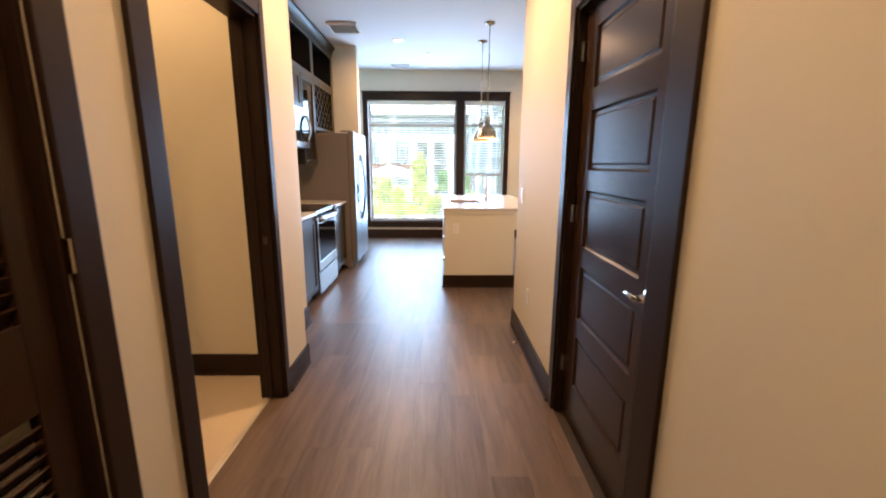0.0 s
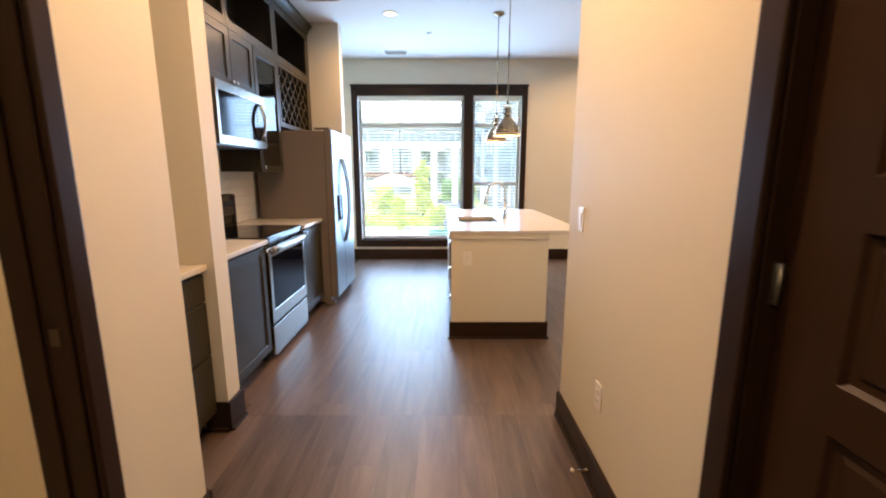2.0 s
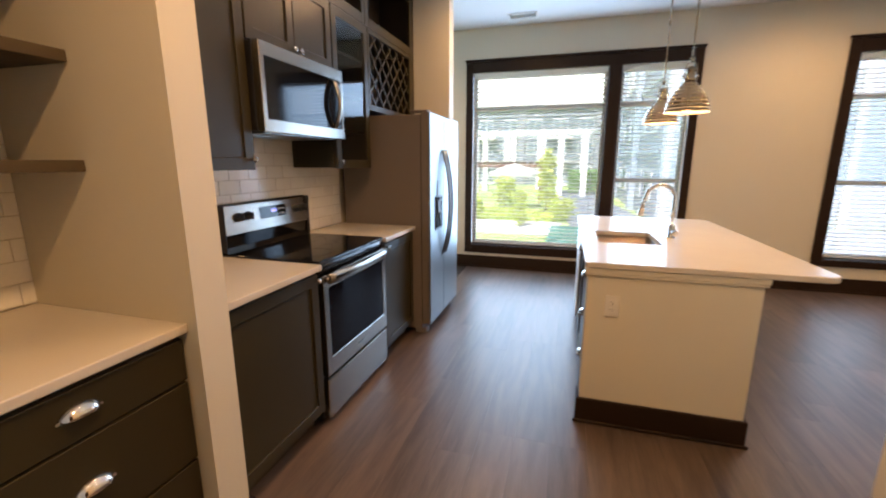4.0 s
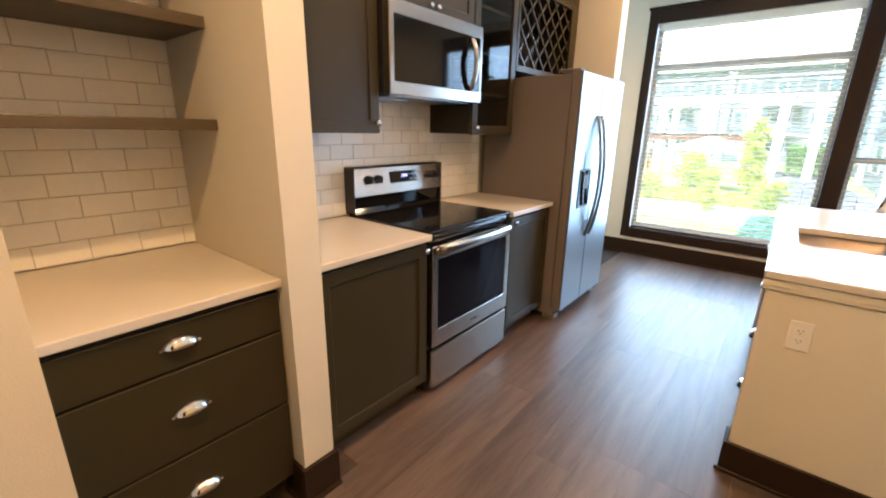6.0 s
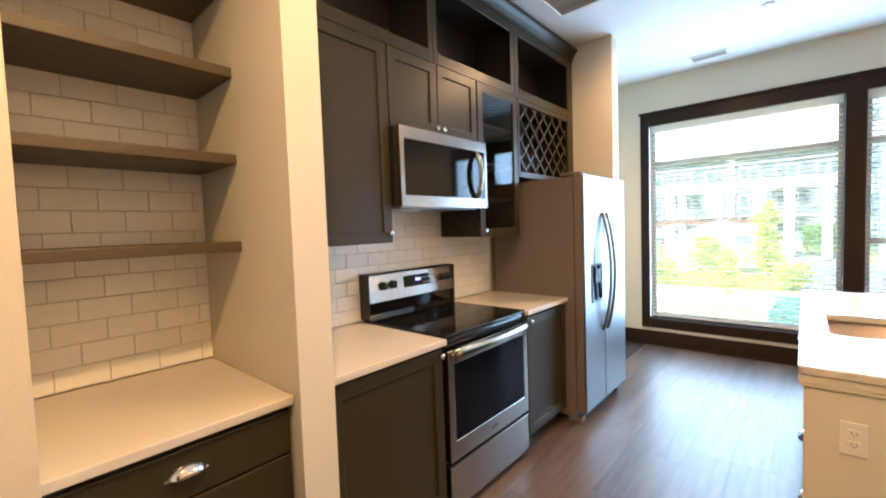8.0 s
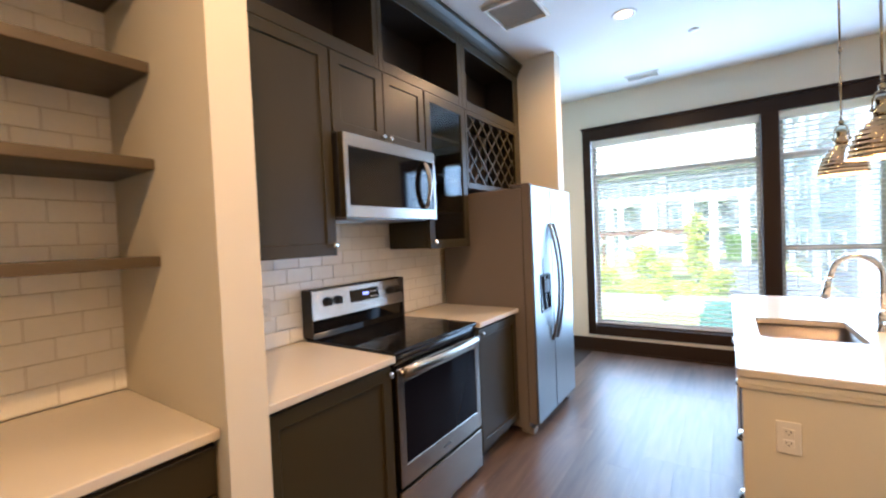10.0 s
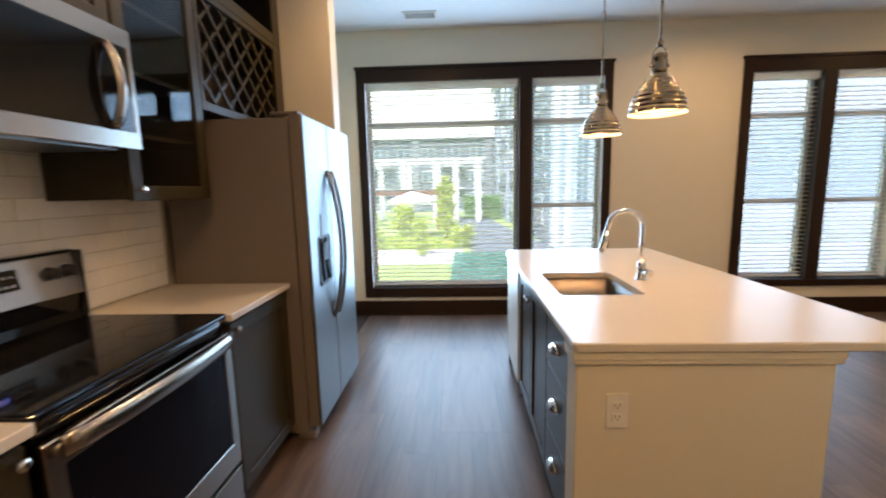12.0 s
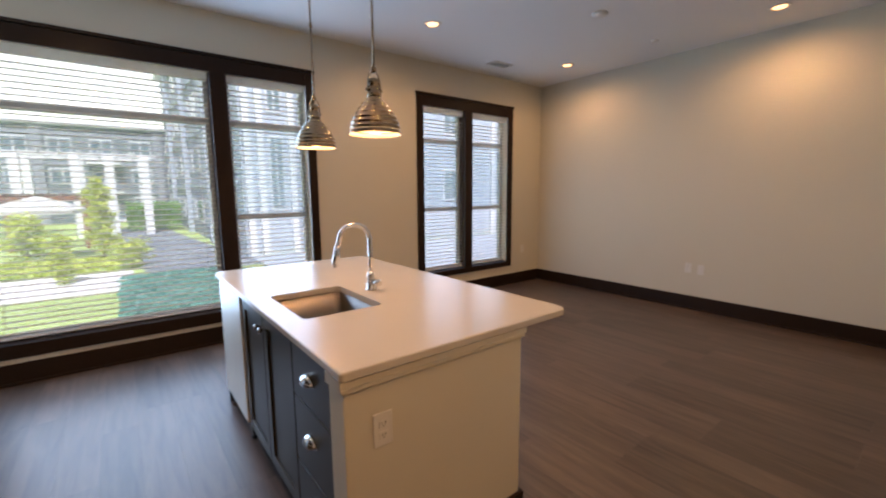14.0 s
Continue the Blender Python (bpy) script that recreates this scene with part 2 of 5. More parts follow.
def rounded(bm, r, seg=2):
    bmesh.ops.recalc_face_normals(bm, faces=bm.faces)
    edges = [e for e in bm.edges if len(e.link_faces) == 2 and e.calc_face_angle(0) > 0.5]
    bmesh.ops.bevel(bm, geom=edges, offset=r, segments=seg, affect="EDGES", profile=0.5)
    return bm


def rbox(x0, x1, y0, y1, z0, z1, r=0.004, seg=2):
    return rounded(box(x0, x1, y0, y1, z0, z1), r, seg)


def ring(bm, centre, u, v, r, n):
    c, u, v = Vector(centre), Vector(u), Vector(v)
    return [bm.verts.new(c + r * (math.cos(2 * math.pi * k / n) * u + math.sin(2 * math.pi * k / n) * v)) for k in range(n)]


def bridge(bm, a, b):
    n = len(a)
    for k in range(n):
        f = bm.faces.new((a[k], a[(k + 1) % n], b[(k + 1) % n], b[k]))
        f.smooth = True


def tube(bm, pts, radii, n=12, caps=True):
    """A round bar along points; radii is one number or one for each point."""
    pts = [Vector(p) for p in pts]
    if not isinstance(radii, (list, tuple)):
        radii = [radii] * len(pts)
    d0 = (pts[1] - pts[0]).normalized()
    side = d0.orthogonal().normalized()
    rings = []
    for i, p in enumerate(pts):
        d = (pts[min(i + 1, len(pts) - 1)] - pts[max(i - 1, 0)]).normalized()
        side = (side - d * side.dot(d)).normalized()
        rings.append(ring(bm, p, side, d.cross(side), radii[i], n))
    for a, b in zip(rings, rings[1:]):
        bridge(bm, a, b)
    if caps:
        bm.faces.new(rings[0][::-1])
        bm.faces.new(rings[-1])
    return bm


def lathe(bm, centre, axis, profile, n=24, caps=True):
    """Turns (distance along axis, radius) pairs round an axis."""
    axis = Vector(axis).normalized()
    u = axis.orthogonal().normalized()
    v = axis.cross(u)
    rings = [ring(bm, Vector(centre) + axis * h, u, v, max(r, 0.0005), n) for h, r in profile]
    for a, b in zip(rings, rings[1:]):
        bridge(bm, a, b)
    if caps:
        bm.faces.new(rings[0][::-1])
        bm.faces.new(rings[-1])
    return bm


def mesh_of(name, bm, mat):
    bmesh.ops.recalc_face_normals(bm, faces=bm.faces)
    me = bpy.data.meshes.new(name)
    bm.to_mesh(me)
    bm.free()
    for one in (mat if isinstance(mat, (list, tuple)) else [mat]):
        me.materials.append(one)
    return me


def root_place(ob):
    while ob.parent:
        ob = ob.parent
    return ob.matrix_basis.translation


def part(name, bm, mat, parent, label=""):
    bmesh.ops.translate(bm, verts=bm.verts, vec=-root_place(parent))
    ob = new(name, mesh_of(name, bm, mat))
    ob.parent = parent
    if label:
        ob["label"] = label
    return ob


def thing(name, place, label, category, group="", kind=""):
    ob = new(name)
    ob.empty_display_size = 0.1
    ob.matrix_basis = Matrix.Translation(place)
    return tagged(ob, label, category, group, kind)


def solid(name, bm, mat, label, category, kind="", group=""):
    """A thing of one mesh, with its origin at its base."""
    lo = Vector([min(v.co[i] for v in bm.verts) for i in range(3)])
    hi = Vector([max(v.co[i] for v in bm.verts) for i in range(3)])
    base = Vector(((lo.x + hi.x) / 2, (lo.y + hi.y) / 2, lo.z))
    bmesh.ops.translate(bm, verts=bm.verts, vec=-base)
    ob = new(name, mesh_of(name, bm, mat))
    ob.matrix_basis = Matrix.Translation(base)
    return tagged(ob, label, category, group, kind)


# ---- setting ----
CEILING = 3.03
WX0, WY1, EX = 0.045, 7.925, 6.88   # kitchen back wall, window wall, far side wall
HL, HR = 1.005, 2.592              # hall walls
WIN1 = (0.645, 3.135, 0.31, 2.515)    # glazed openings: x, x, z, z
WIN2 = (4.60, 6.13, 0.36, 2.500)


def wall(name, boxes, label, mat=WALL):
    bm = bmesh.new()
    for b in boxes:
        bx(bm, *b)
    return solid(name, bm, mat, label, "wall", "structure")


y0, y1 = WY1, WY1 + 0.20
wall("wall_north", [
    (WX0 - 0.15, WIN1[0], y0, y1, 0, CEILING), (WIN1[0], WIN1[1], y0, y1, 0, WIN1[2]), (WIN1[0], WIN1[1], y0, y1, WIN1[3], CEILING),
    (WIN1[1], WIN2[0], y0, y1, 0, CEILING), (WIN2[0], WIN2[1], y0, y1, 0, WIN2[2]), (WIN2[0], WIN2[1], y0, y1, WIN2[3], CEILING),
    (WIN2[1], EX + 0.2, y0, y1, 0, CEILING)], "greige painted wall with two large windows")
wall("wall_east", [(EX, EX + 0.2, 3.415, WY1, 0, CEILING)], "greige painted side wall of the living room")
wall("wall_south_living", [(HR + 0.13, EX, 3.415, 3.545, 0, CEILING)], "greige painted wall behind the living room")
wall("wall_hall_right", [(HR, HR + 0.13, -1.4, 1.318, 0, CEILING), (HR, HR + 0.13, 1.318, 2.25, 2.115, CEILING), (HR, HR + 0.13, 2.25, 3.545, 0, CEILING)], "greige hall wall round a dark panelled door")
wall("wall_hall_left", [(0.875, HL, 1.10, 1.50, 0, CEILING), (0.875, HL, 1.50, 2.375, 2.115, CEILING), (0.875, HL, 0.14, 1.10, 2.115, CEILING), (0.875, HL, -1.4, 0.14, 0, CEILING)], "greige hall wall with two doorways")
wall("wall_bath_end", [(-0.11, HL, 2.655, 2.803, 0, CEILING), (0.875, HL, 2.375, 2.655, 0, CEILING)], "greige partition between the side room and the shelf nook")
wall("wall_pillar", [(WX0, 0.782, 3.415, 3.543, 0, CEILING)], "slim greige wall pillar between nook and kitchen")
wall("wall_kitchen_back", [(WX0 - 0.15, WX0, 2.803, WY1, 0, CEILING)], "painted wall behind the kitchen cabinets")
wall("wall_fridge_end", [(WX0, 0.752, 6.42, 6.56, 0, CEILING)], "greige stub wall beside the fridge")
wall("wall_hall_end", [(-0.2, HR + 0.13, -1.6, -1.4, 0, CEILING)], "greige wall at the entrance end of the hall")
wall("wall_closet_back", [(0.10, 0.20, -0.10, 1.46, 0, CEILING), (0.20, 0.875, 1.30, 1.40, 0, CEILING), (0.20, 0.875, -0.10, 0.0, 0, CEILING)], "painted inner walls of the hall closet")
wall("wall_door_back", [(HR + 0.13, HR + 0.9, 1.1, 1.2, 0, CEILING), (HR + 0.13, HR + 0.9, 2.3, 2.4, 0, CEILING), (HR + 0.9, HR + 1.0, 1.0, 2.4, 0, CEILING)], "painted inner walls behind the closed door")
# side room beyond the doorway, lit by its own window
wall("wall_side_room", [
    (-4.0, -3.8, 1.3, 3.4, 0, CEILING), (-4.0, -3.8, 3.4, 5.4, 0, 0.5), (-4.0, -3.8, 3.4, 5.4, 2.5, CEILING), (-4.0, -3.8, 5.4, 6.6, 0, CEILING),
    (-3.8, WX0 - 0.15, 6.4, 6.6, 0, CEILING), (-3.8, 0.10, 1.3, 1.46, 0, CEILING)], "painted walls of the side room")
solid("ceiling", box(-4.0, EX + 0.2, -1.6, WY1 + 0.2, CEILING, CEILING + 0.2), CEIL, "smooth white painted ceiling", "ceiling", "structure")
solid("floor_side_room", box(-3.8, 0.900, 1.46, 2.80, -0.06, -0.002), BEIGEF, "beige sheet floor of the side room", "floor", "structure")
solid("floor_carpet", box(-3.8, -0.105, 2.80, 6.4, -0.06, 0.006), CARPET, "pale carpet of the side room", "floor", "structure")
solid("floor_strip", rbox(0.890, 0.925, 1.518, 2.357, -0.004, 0.006, 0.002), material("pale_metal_strip", (0.62, 0.56, 0.46), 0.35, 0.6, bump=0.0), "pale threshold strip between two floors", "threshold", "structure")


def run_base(name, boxes, high=0.143, label="dark espresso baseboard with a small shoe moulding"):
    """Skirting: boards (x0, x1, y0, y1) with a bevelled top, and a small shoe at the foot."""
    bm = bmesh.new()
    for x0, x1, ya, yb, dx, dy in boxes:
        bx(bm, x0, x1, ya, yb, 0, high)
        bx(bm, x0 + min(dx, 0) * 0.012, x1 + max(dx, 0) * 0.012, ya + min(dy, 0) * 0.012, yb + max(dy, 0) * 0.012, 0, 0.018)
    rounded(bm, 0.003, 1)
    return solid(name, bm, TRIM, label, "baseboard", "structure")


T = 0.016
run_base("baseboard_north", [(WX0, EX - T, WY1 - T, WY1, 0, -1)], 0.165)
run_base("baseboard_east", [(EX - T, EX, 3.545, WY1, -1, 0)], 0.165)
run_base("baseboard_south_living", [(HR + 0.13, EX - T, 3.545, 3.545 + T, 0, 1)])
run_base("baseboard_hall_right", [(HR - T, HR, 2.314, 3.545, -1, 0), (HR - T, HR + 0.13, 3.545, 3.545 + T, 0, 1), (HR - T, HR, -1.4, 1.190, -1, 0)])
run_base("baseboard_hall_left", [(HL, HL + T, 2.424, 2.803, 1, 0), (HL, HL + T, 1.192, 1.408, 1, 0), (0.752, HL + T, 2.803, 2.803 + T, 0, 1)])
run_base("baseboard_pillar", [(0.782, 0.782 + T, 3.415 - T, 3.543 + T, 1, 0), (0.660, 0.782, 3.415 - T, 3.415, 0, -1), (0.725, 0.782, 3.543, 3.543 + T, 0, 1)], 0.165)
run_base("baseboard_fridge_end", [(0.752, 0.752 + T, 6.42, 6.56, 1, 0), (WX0, 0.752 + T, 6.56, 6.56 + T, 0, 1)])
run_base("baseboard_side_room", [(-0.11, 0.875, 2.655 - T, 2.655, 0, -1), (-0.11 - T, -0.11, 2.655 - T, 2.803, -1, 0), (-3.8, -3.8 + T, 1.46, 6.4, 1, 0), (-3.8, WX0 - 0.15, 6.4 - T, 6.4, 0, -1)])


def casing(name, xa, xb, ya, yb, top, depth_a, depth_b, label, near=0.092, far=0.092, lap=0.0):
    """Door trim on a hall wall: two uprights and a head, with the jamb boards in the opening. xa..xb: thickness of the trim."""
    ob = thing(name, ((xa + xb) / 2, (ya + yb) / 2, 0), label, "door trim", kind="structure")
    w = 0.092
    part("upright", rbox(xa, xb, ya - near + lap, ya + lap, 0, top + w, 0.005), TRIM, ob)
    part("upright", rbox(xa, xb, yb - lap, yb + far - lap, 0, top + w, 0.005), TRIM, ob)
    part("head", rbox(xa, xb, ya + lap, yb - lap, top, top + w, 0.005), TRIM, ob)
    part("jamb", rbox(depth_a, depth_b, ya, ya + 0.018, 0, top, 0.003), TRIM, ob)
    part("jamb", rbox(depth_a, depth_b, yb - 0.018, yb, 0, top, 0.003), TRIM, ob)
    part("jamb", rbox(depth_a, depth_b, ya + 0.018, yb - 0.018, top - 0.018, top, 0.003), TRIM, ob)
    return ob


casing("trim_door_1", HR - 0.016, HR, 1.318, 2.25, 2.115, HR + 0.002, HR + 0.13, "dark espresso casing round the hall door", 0.140, 0.076, 0.012)
ts = casing("trim_doorway_2", HL, HL + 0.02, 1.50, 2.375, 2.115, 0.868, HL, "dark espresso casing round an open doorway", 0.100, 0.058, 0.010)
bm = box(0.900, 0.940, 2.348, 2.357, 0, 2.09)
part("stop", rounded(bm, 0.002, 1), TRIM, ts)
part("strike_plate", rbox(0.955, 0.980, 2.3540, 2.358, 0.94, 0.985, 0.001), TRIMMETAL, ts, "small dark strike plate")
casing("trim_closet", HL, HL + 0.02, 0.14, 1.10, 2.115, 0.875, HL, "dark espresso casing round the louvered closet")


# ---- doors ----
def hall_door():
    ob = thing("door_1", (2.65, 1.784, 0), "closed dark brown five-panel door with a lever handle", "door", kind="structure")
    f, bk, a, b, top = 2.634, 2.674, 1.339, 2.229, 2.095
    bands = [(0.245, 0.518), (0.615, 0.888), (0.986, 1.264), (1.358, 1.630), (1.727, 1.990)]
    pl, pr = 1.492, 2.076
    bm = bmesh.new()
    bx(bm, f, bk, a, pl, 0.012, top)
    bx(bm, f, bk, pr, b, 0.012, top)
    edge = 0.012
    for lo, hi in bands + [(top, top)]:
        bx(bm, f, bk, pl, pr, edge, lo)
        edge = hi
    part("door_frame", bm, DOORP, ob)
    for lo, hi in bands:
        bm = bmesh.new()
        # sunk border, then a raised field
        s = 0.014
        rings = []
        for inset, d in ((0, 0.0), (s * 0.7, 0.010), (s + 0.010, 0.011), (s + 0.020, 0.006)):
            rings.append([bm.verts.new((f + d, u, z)) for u, z in ((pl + inset, lo + inset), (pr - inset, lo + inset), (pr - inset, hi - inset), (pl + inset, hi - inset))])
        for r0, r1 in zip(rings, rings[1:]):
            for k in range(4):
                bm.faces.new((r0[k], r0[(k + 1) % 4], r1[(k + 1) % 4], r1[k]))
        bm.faces.new(rings[-1])
        back = [bm.verts.new((bk, u, z)) for u, z in ((pl, lo), (pr, lo), (pr, hi), (pl, hi))]
        for k in range(4):
            bm.faces.new((rings[0][k], rings[0][(k + 1) % 4], back[(k + 1) % 4], back[k]))
        bm.faces.new(back)
        part("panel", bm, DOORP, ob)
    h = part("handle", lathe(bmesh.new(), (f, 1.410, 0.942), (-1, 0, 0), [(0, 0.033), (0.006, 0.033), (0.011, 0.027), (0.013, 0.013), (0.045, 0.012), (0.052, 0.010)], 24), CHROME, ob, "polished chrome lever handle")
    lever = [(f - 0.046, 1.405, 0.942), (f - 0.050, 1.425, 0.944), (f - 0.050, 1.452, 0.945), (f - 0.047, 1.480, 0.942), (f - 0.045, 1.497, 0.937)]
    part("lever", tube(bmesh.new(), lever, [0.011, 0.0105, 0.009, 0.008, 0.007], 12), CHROME, h)
    for z in (0.30, 1.135, 1.92):
        hg = tube(bmesh.new(), [(f - 0.008, 2.224, z - 0.045), (f - 0.008, 2.224, z + 0.045)], 0.007, 10)
        bx(hg, f - 0.018, f - 0.006, 2.2285, 2.2315, z - 0.044, z + 0.044)
        part("hinge", hg, STEELV, ob, "satin metal hinge")
    return ob


hall_door()


def louver_door():
    """Louvered closet door in the left hall wall."""
    ob = thing("door_2", (0.95, 0.62, 0), "closed dark brown louvered closet door", "door", kind="structure")
    f, bk, a, b, top = 0.972, 0.938, 0.165, 1.075, 2.09
    for ya, yb in ((a, a + 0.080), (b - 0.080, b)):
        part("stile", rbox(bk, f, ya, yb, 0.012, top, 0.003), DOORP, ob)
    for lo, hi in ((0.012, 0.20), (0.790, 1.018), (2.0, top)):
        part("rail", rbox(bk, f, a + 0.080, b - 0.080, lo, hi, 0.003), DOORP, ob)
    for lo, hi in ((0.20, 0.790), (1.018, 2.0)):
        z = lo + 0.02
        while z < hi - 0.02:
            bm = box(-0.022, 0.022, a + 0.080, b - 0.080, -0.004, 0.004)
            bmesh.ops.rotate(bm, verts=bm.verts, cent=(0, 0, 0), matrix=Matrix.Rotation(radians(-60), 3, "Y"))
            bmesh.ops.translate(bm, verts=bm.verts, vec=(0.955, 0, z))
            part("louver", bm, DOORP, ob)
            z += 0.037
    part("latch", rbox(0.990, 1.026, 1.090, 1.0985, 1.11, 1.20, 0.002), NICKEL, ob, "small metal latch plate")
    return ob


louver_door()


# ---- windows ----
def window(name, opening, outer, mull, rails, label):
    """Dark casing on the wall, pale sash frames, glass and a dark mullion between two lights."""
    x0, x1, z0, z1 = opening
    ob = thing(name, ((x0 + x1) / 2, WY1, z0), label, "window", kind="structure")
    ox0, ox1, oz0, oz1 = outer
    f = WY1 - 0.022
    part("casing", rbox(ox0, x0 + 0.005, f, WY1 - 0.002, oz0, oz1, 0.004), TRIM, ob)
    part("casing", rbox(x1 - 0.005, ox1, f, WY1 - 0.002, oz0, oz1, 0.004), TRIM, ob)
    part("casing", rbox(x0 + 0.005, x1 - 0.005, f, WY1 - 0.002, z1 - 0.005, oz1, 0.004), TRIM, ob)
    part("casing", rbox(ox0 - 0.012, ox1 + 0.012, f - 0.014, WY1 - 0.002, oz1, oz1 + 0.028, 0.004), TRIM, ob)
    part("casing", rbox(x0 + 0.005, x1 - 0.005, f, WY1 - 0.002, oz0, z0 + 0.005, 0.004), TRIM, ob)
    part("sill", rbox(x0, x1, WY1 - 0.002, WY1 + 0.19, z0 - 0.002, z0 + 0.012, 0.003), TRIM, ob)
    part("mullion", rbox(mull[0], mull[1], f, WY1 + 0.18, z0 + 0.005, z1 - 0.003, 0.004), TRIM, ob)
    ya, yb = WY1 + 0.10, WY1 + 0.15
    for (a, b), bars in zip(((x0, mull[0]), (mull[1], x1)), rails):
        w = 0.038
        fr = part("window_frame", rbox(a, a + w, ya, yb, z0 + 0.012, z1, 0.003), VINYL, ob, "pale grey vinyl sash frame")
        part("stile", rbox(b - w, b, ya, yb, z0 + 0.012, z1, 0.003), VINYL, fr)
        part("rail", rbox(a + w, b - w, ya, yb, z0 + 0.012, z0 + 0.05, 0.003), VINYL, fr)
        part("rail", rbox(a + w, b - w, ya, yb, z1 - w, z1, 0.003), VINYL, fr)
        cuts = [z0 + 0.05]
        for zc, h in bars:
            part("rail", rbox(a + w, b - w, ya - 0.004, yb, zc - h / 2, zc + h / 2, 0.003), VINYL, fr)
            cuts += [zc - h / 2, zc + h / 2]
        cuts.append(z1 - w)
        for lo, hi in zip(cuts[::2], cuts[1::2]):
            g = part("pane", box(a + w - 0.004, b - w + 0.004, ya + 0.022, ya + 0.027, lo - 0.004, hi + 0.004), PANE, ob)
            g.visible_shadow = False
        # white reveal boards of the opening
    part("reveal", box(x0 - 0.001, x0 + 0.006, WY1 - 0.001, ya, z0 + 0.012, z1), WHITEP, ob)
    part("reveal", box(x1 - 0.006, x1 + 0.001, WY1 - 0.001, ya, z0 + 0.012, z1), WHITEP, ob)
    return ob


window("window_1", WIN1, (0.558, 3.218, 0.205, 2.640), (2.257, 2.398), ([(2.085, 0.055)], [(2.085, 0.055), (1.198, 0.05)]), "large window with dark espresso casing and a mullion")
window("window_2", WIN2, (4.505, 6.228, 0.290, 2.625), (5.29, 5.425), ([(2.085, 0.05), (1.198, 0.05)], [(2.085, 0.05), (1.198, 0.05)]), "tall double window with dark espresso casing")

# window of the side room, out of sight beyond the doorway
sw = thing("window_3", (-3.9, 4.4, 0.5), "plain daylight window of the side room", "window", kind="structure")
part("window_frame", rbox(-3.93, -3.88, 4.37, 4.43, 0.5, 2.5, 0.003), VINYL, sw)
g = part("pane", box(-3.92, -3.915, 3.4, 5.4, 0.5, 2.5), PANE, sw)
g.visible_shadow = False

# ---- kitchen cabinets ----
def frame_panel(bm, x0, x1, ya, yb, za, zb, left, right, low, high):
    """One board with a rectangular hole through it."""
    outer = [(ya, za), (yb, za), (yb, zb), (ya, zb)]
    inner = [(ya + left, za + low), (yb - right, za + low), (yb - right, zb - high), (ya + left, zb - high)]
    ring_of = [[bm.verts.new((x, y, z)) for y, z in pts] for x in (x0, x1) for pts in (outer, inner)]
    bo, bi, fo, fi = ring_of
    for k in range(4):
        j = (k + 1) % 4
        bm.faces.new((fo[k], fo[j], fi[j], fi[k]))
        bm.faces.new((bo[k], bi[k], bi[j], bo[j]))
        bm.faces.new((fo[k], bo[k], bo[j], fo[j]))
        bm.faces.new((fi[k], fi[j], bi[j], bi[k]))
    return bm


def knob(parent, x, y, z, sign):
    prof = [(0, 0.008), (0.006, 0.006), (0.014, 0.006), (0.018, 0.013), (0.024, 0.0155), (0.030, 0.013), (0.033, 0.006)]
    return part("knob", lathe(bmesh.new(), (x, y, z), (sign, 0, 0), prof, 16), CHROME, parent, "round chrome knob")


def cup_pull(parent, x, y, z, sign):
    """A half-dome bin pull, open below."""
    bm = bmesh.new()
    w, h, d, n, k = 0.048, 0.034, 0.027, 14, 6
    rows = []
    for i in range(k + 1):
        a = math.pi / 2 * i / k
        rows.append([bm.verts.new((x + sign * d * math.sin(a) * (1 - abs(math.cos(math.pi * j / n)) ** 4 * 0.6), y + w * math.cos(math.pi * j / n) * (1 - 0.12 * math.sin(a)),
                                   z - 0.012 + h * math.sin(math.pi * j / n) * math.cos(a) * 0.9)) for j in range(n + 1)])
    for r0, r1 in zip(rows, rows[1:]):
        for j in range(n):
            f = bm.faces.new((r0[j], r0[j + 1], r1[j + 1], r1[j]))
            f.smooth = True
    bmesh.ops.remove_doubles(bm, verts=bm.verts, dist=0.0004)
    bmesh.ops.solidify(bm, geom=bm.faces[:], thickness=0.002)
    bx(bm, min(x, x + sign * 0.003), max(x, x + sign * 0.003), y - w - 0.006, y + w + 0.006, z - 0.016, z - 0.008)
    return part("cup_pull", bm, CHROME, parent, "polished chrome cup pull")


def shaker(parent, sign, x, ya, yb, za, zb, name="door", rail=0.058, glass=False):
    """A framed cabinet door or drawer front; its outer face stands at x and looks along sign."""
    t = 0.020
    lo, hi = sorted((x, x - sign * t))
    bm = rounded(frame_panel(bmesh.new(), lo, hi, ya, yb, za, zb, rail, rail, rail, rail), 0.0025, 1)
    d = part(name, bm, CAB, parent)
    lo, hi = sorted((x - sign * 0.010, x - sign * 0.016))
    p = part("glass_panel" if glass else "panel", box(lo, hi, ya + rail - 0.004, yb - rail + 0.004, za + rail - 0.004, zb - rail + 0.004), CABGLASS if glass else CAB, d, "clear glass panel" if glass else "")
    if glass:
        p.visible_shadow = False
    return d


def slab(parent, sign, x, ya, yb, za, zb):
    lo, hi = sorted((x, x - sign * 0.020))
    return part("drawer_front", rbox(lo, hi, ya, yb, za, zb, 0.004), CAB, parent)


UX = 0.380  # front of the wall cabinets' boxes; doors stand 2 cm proud


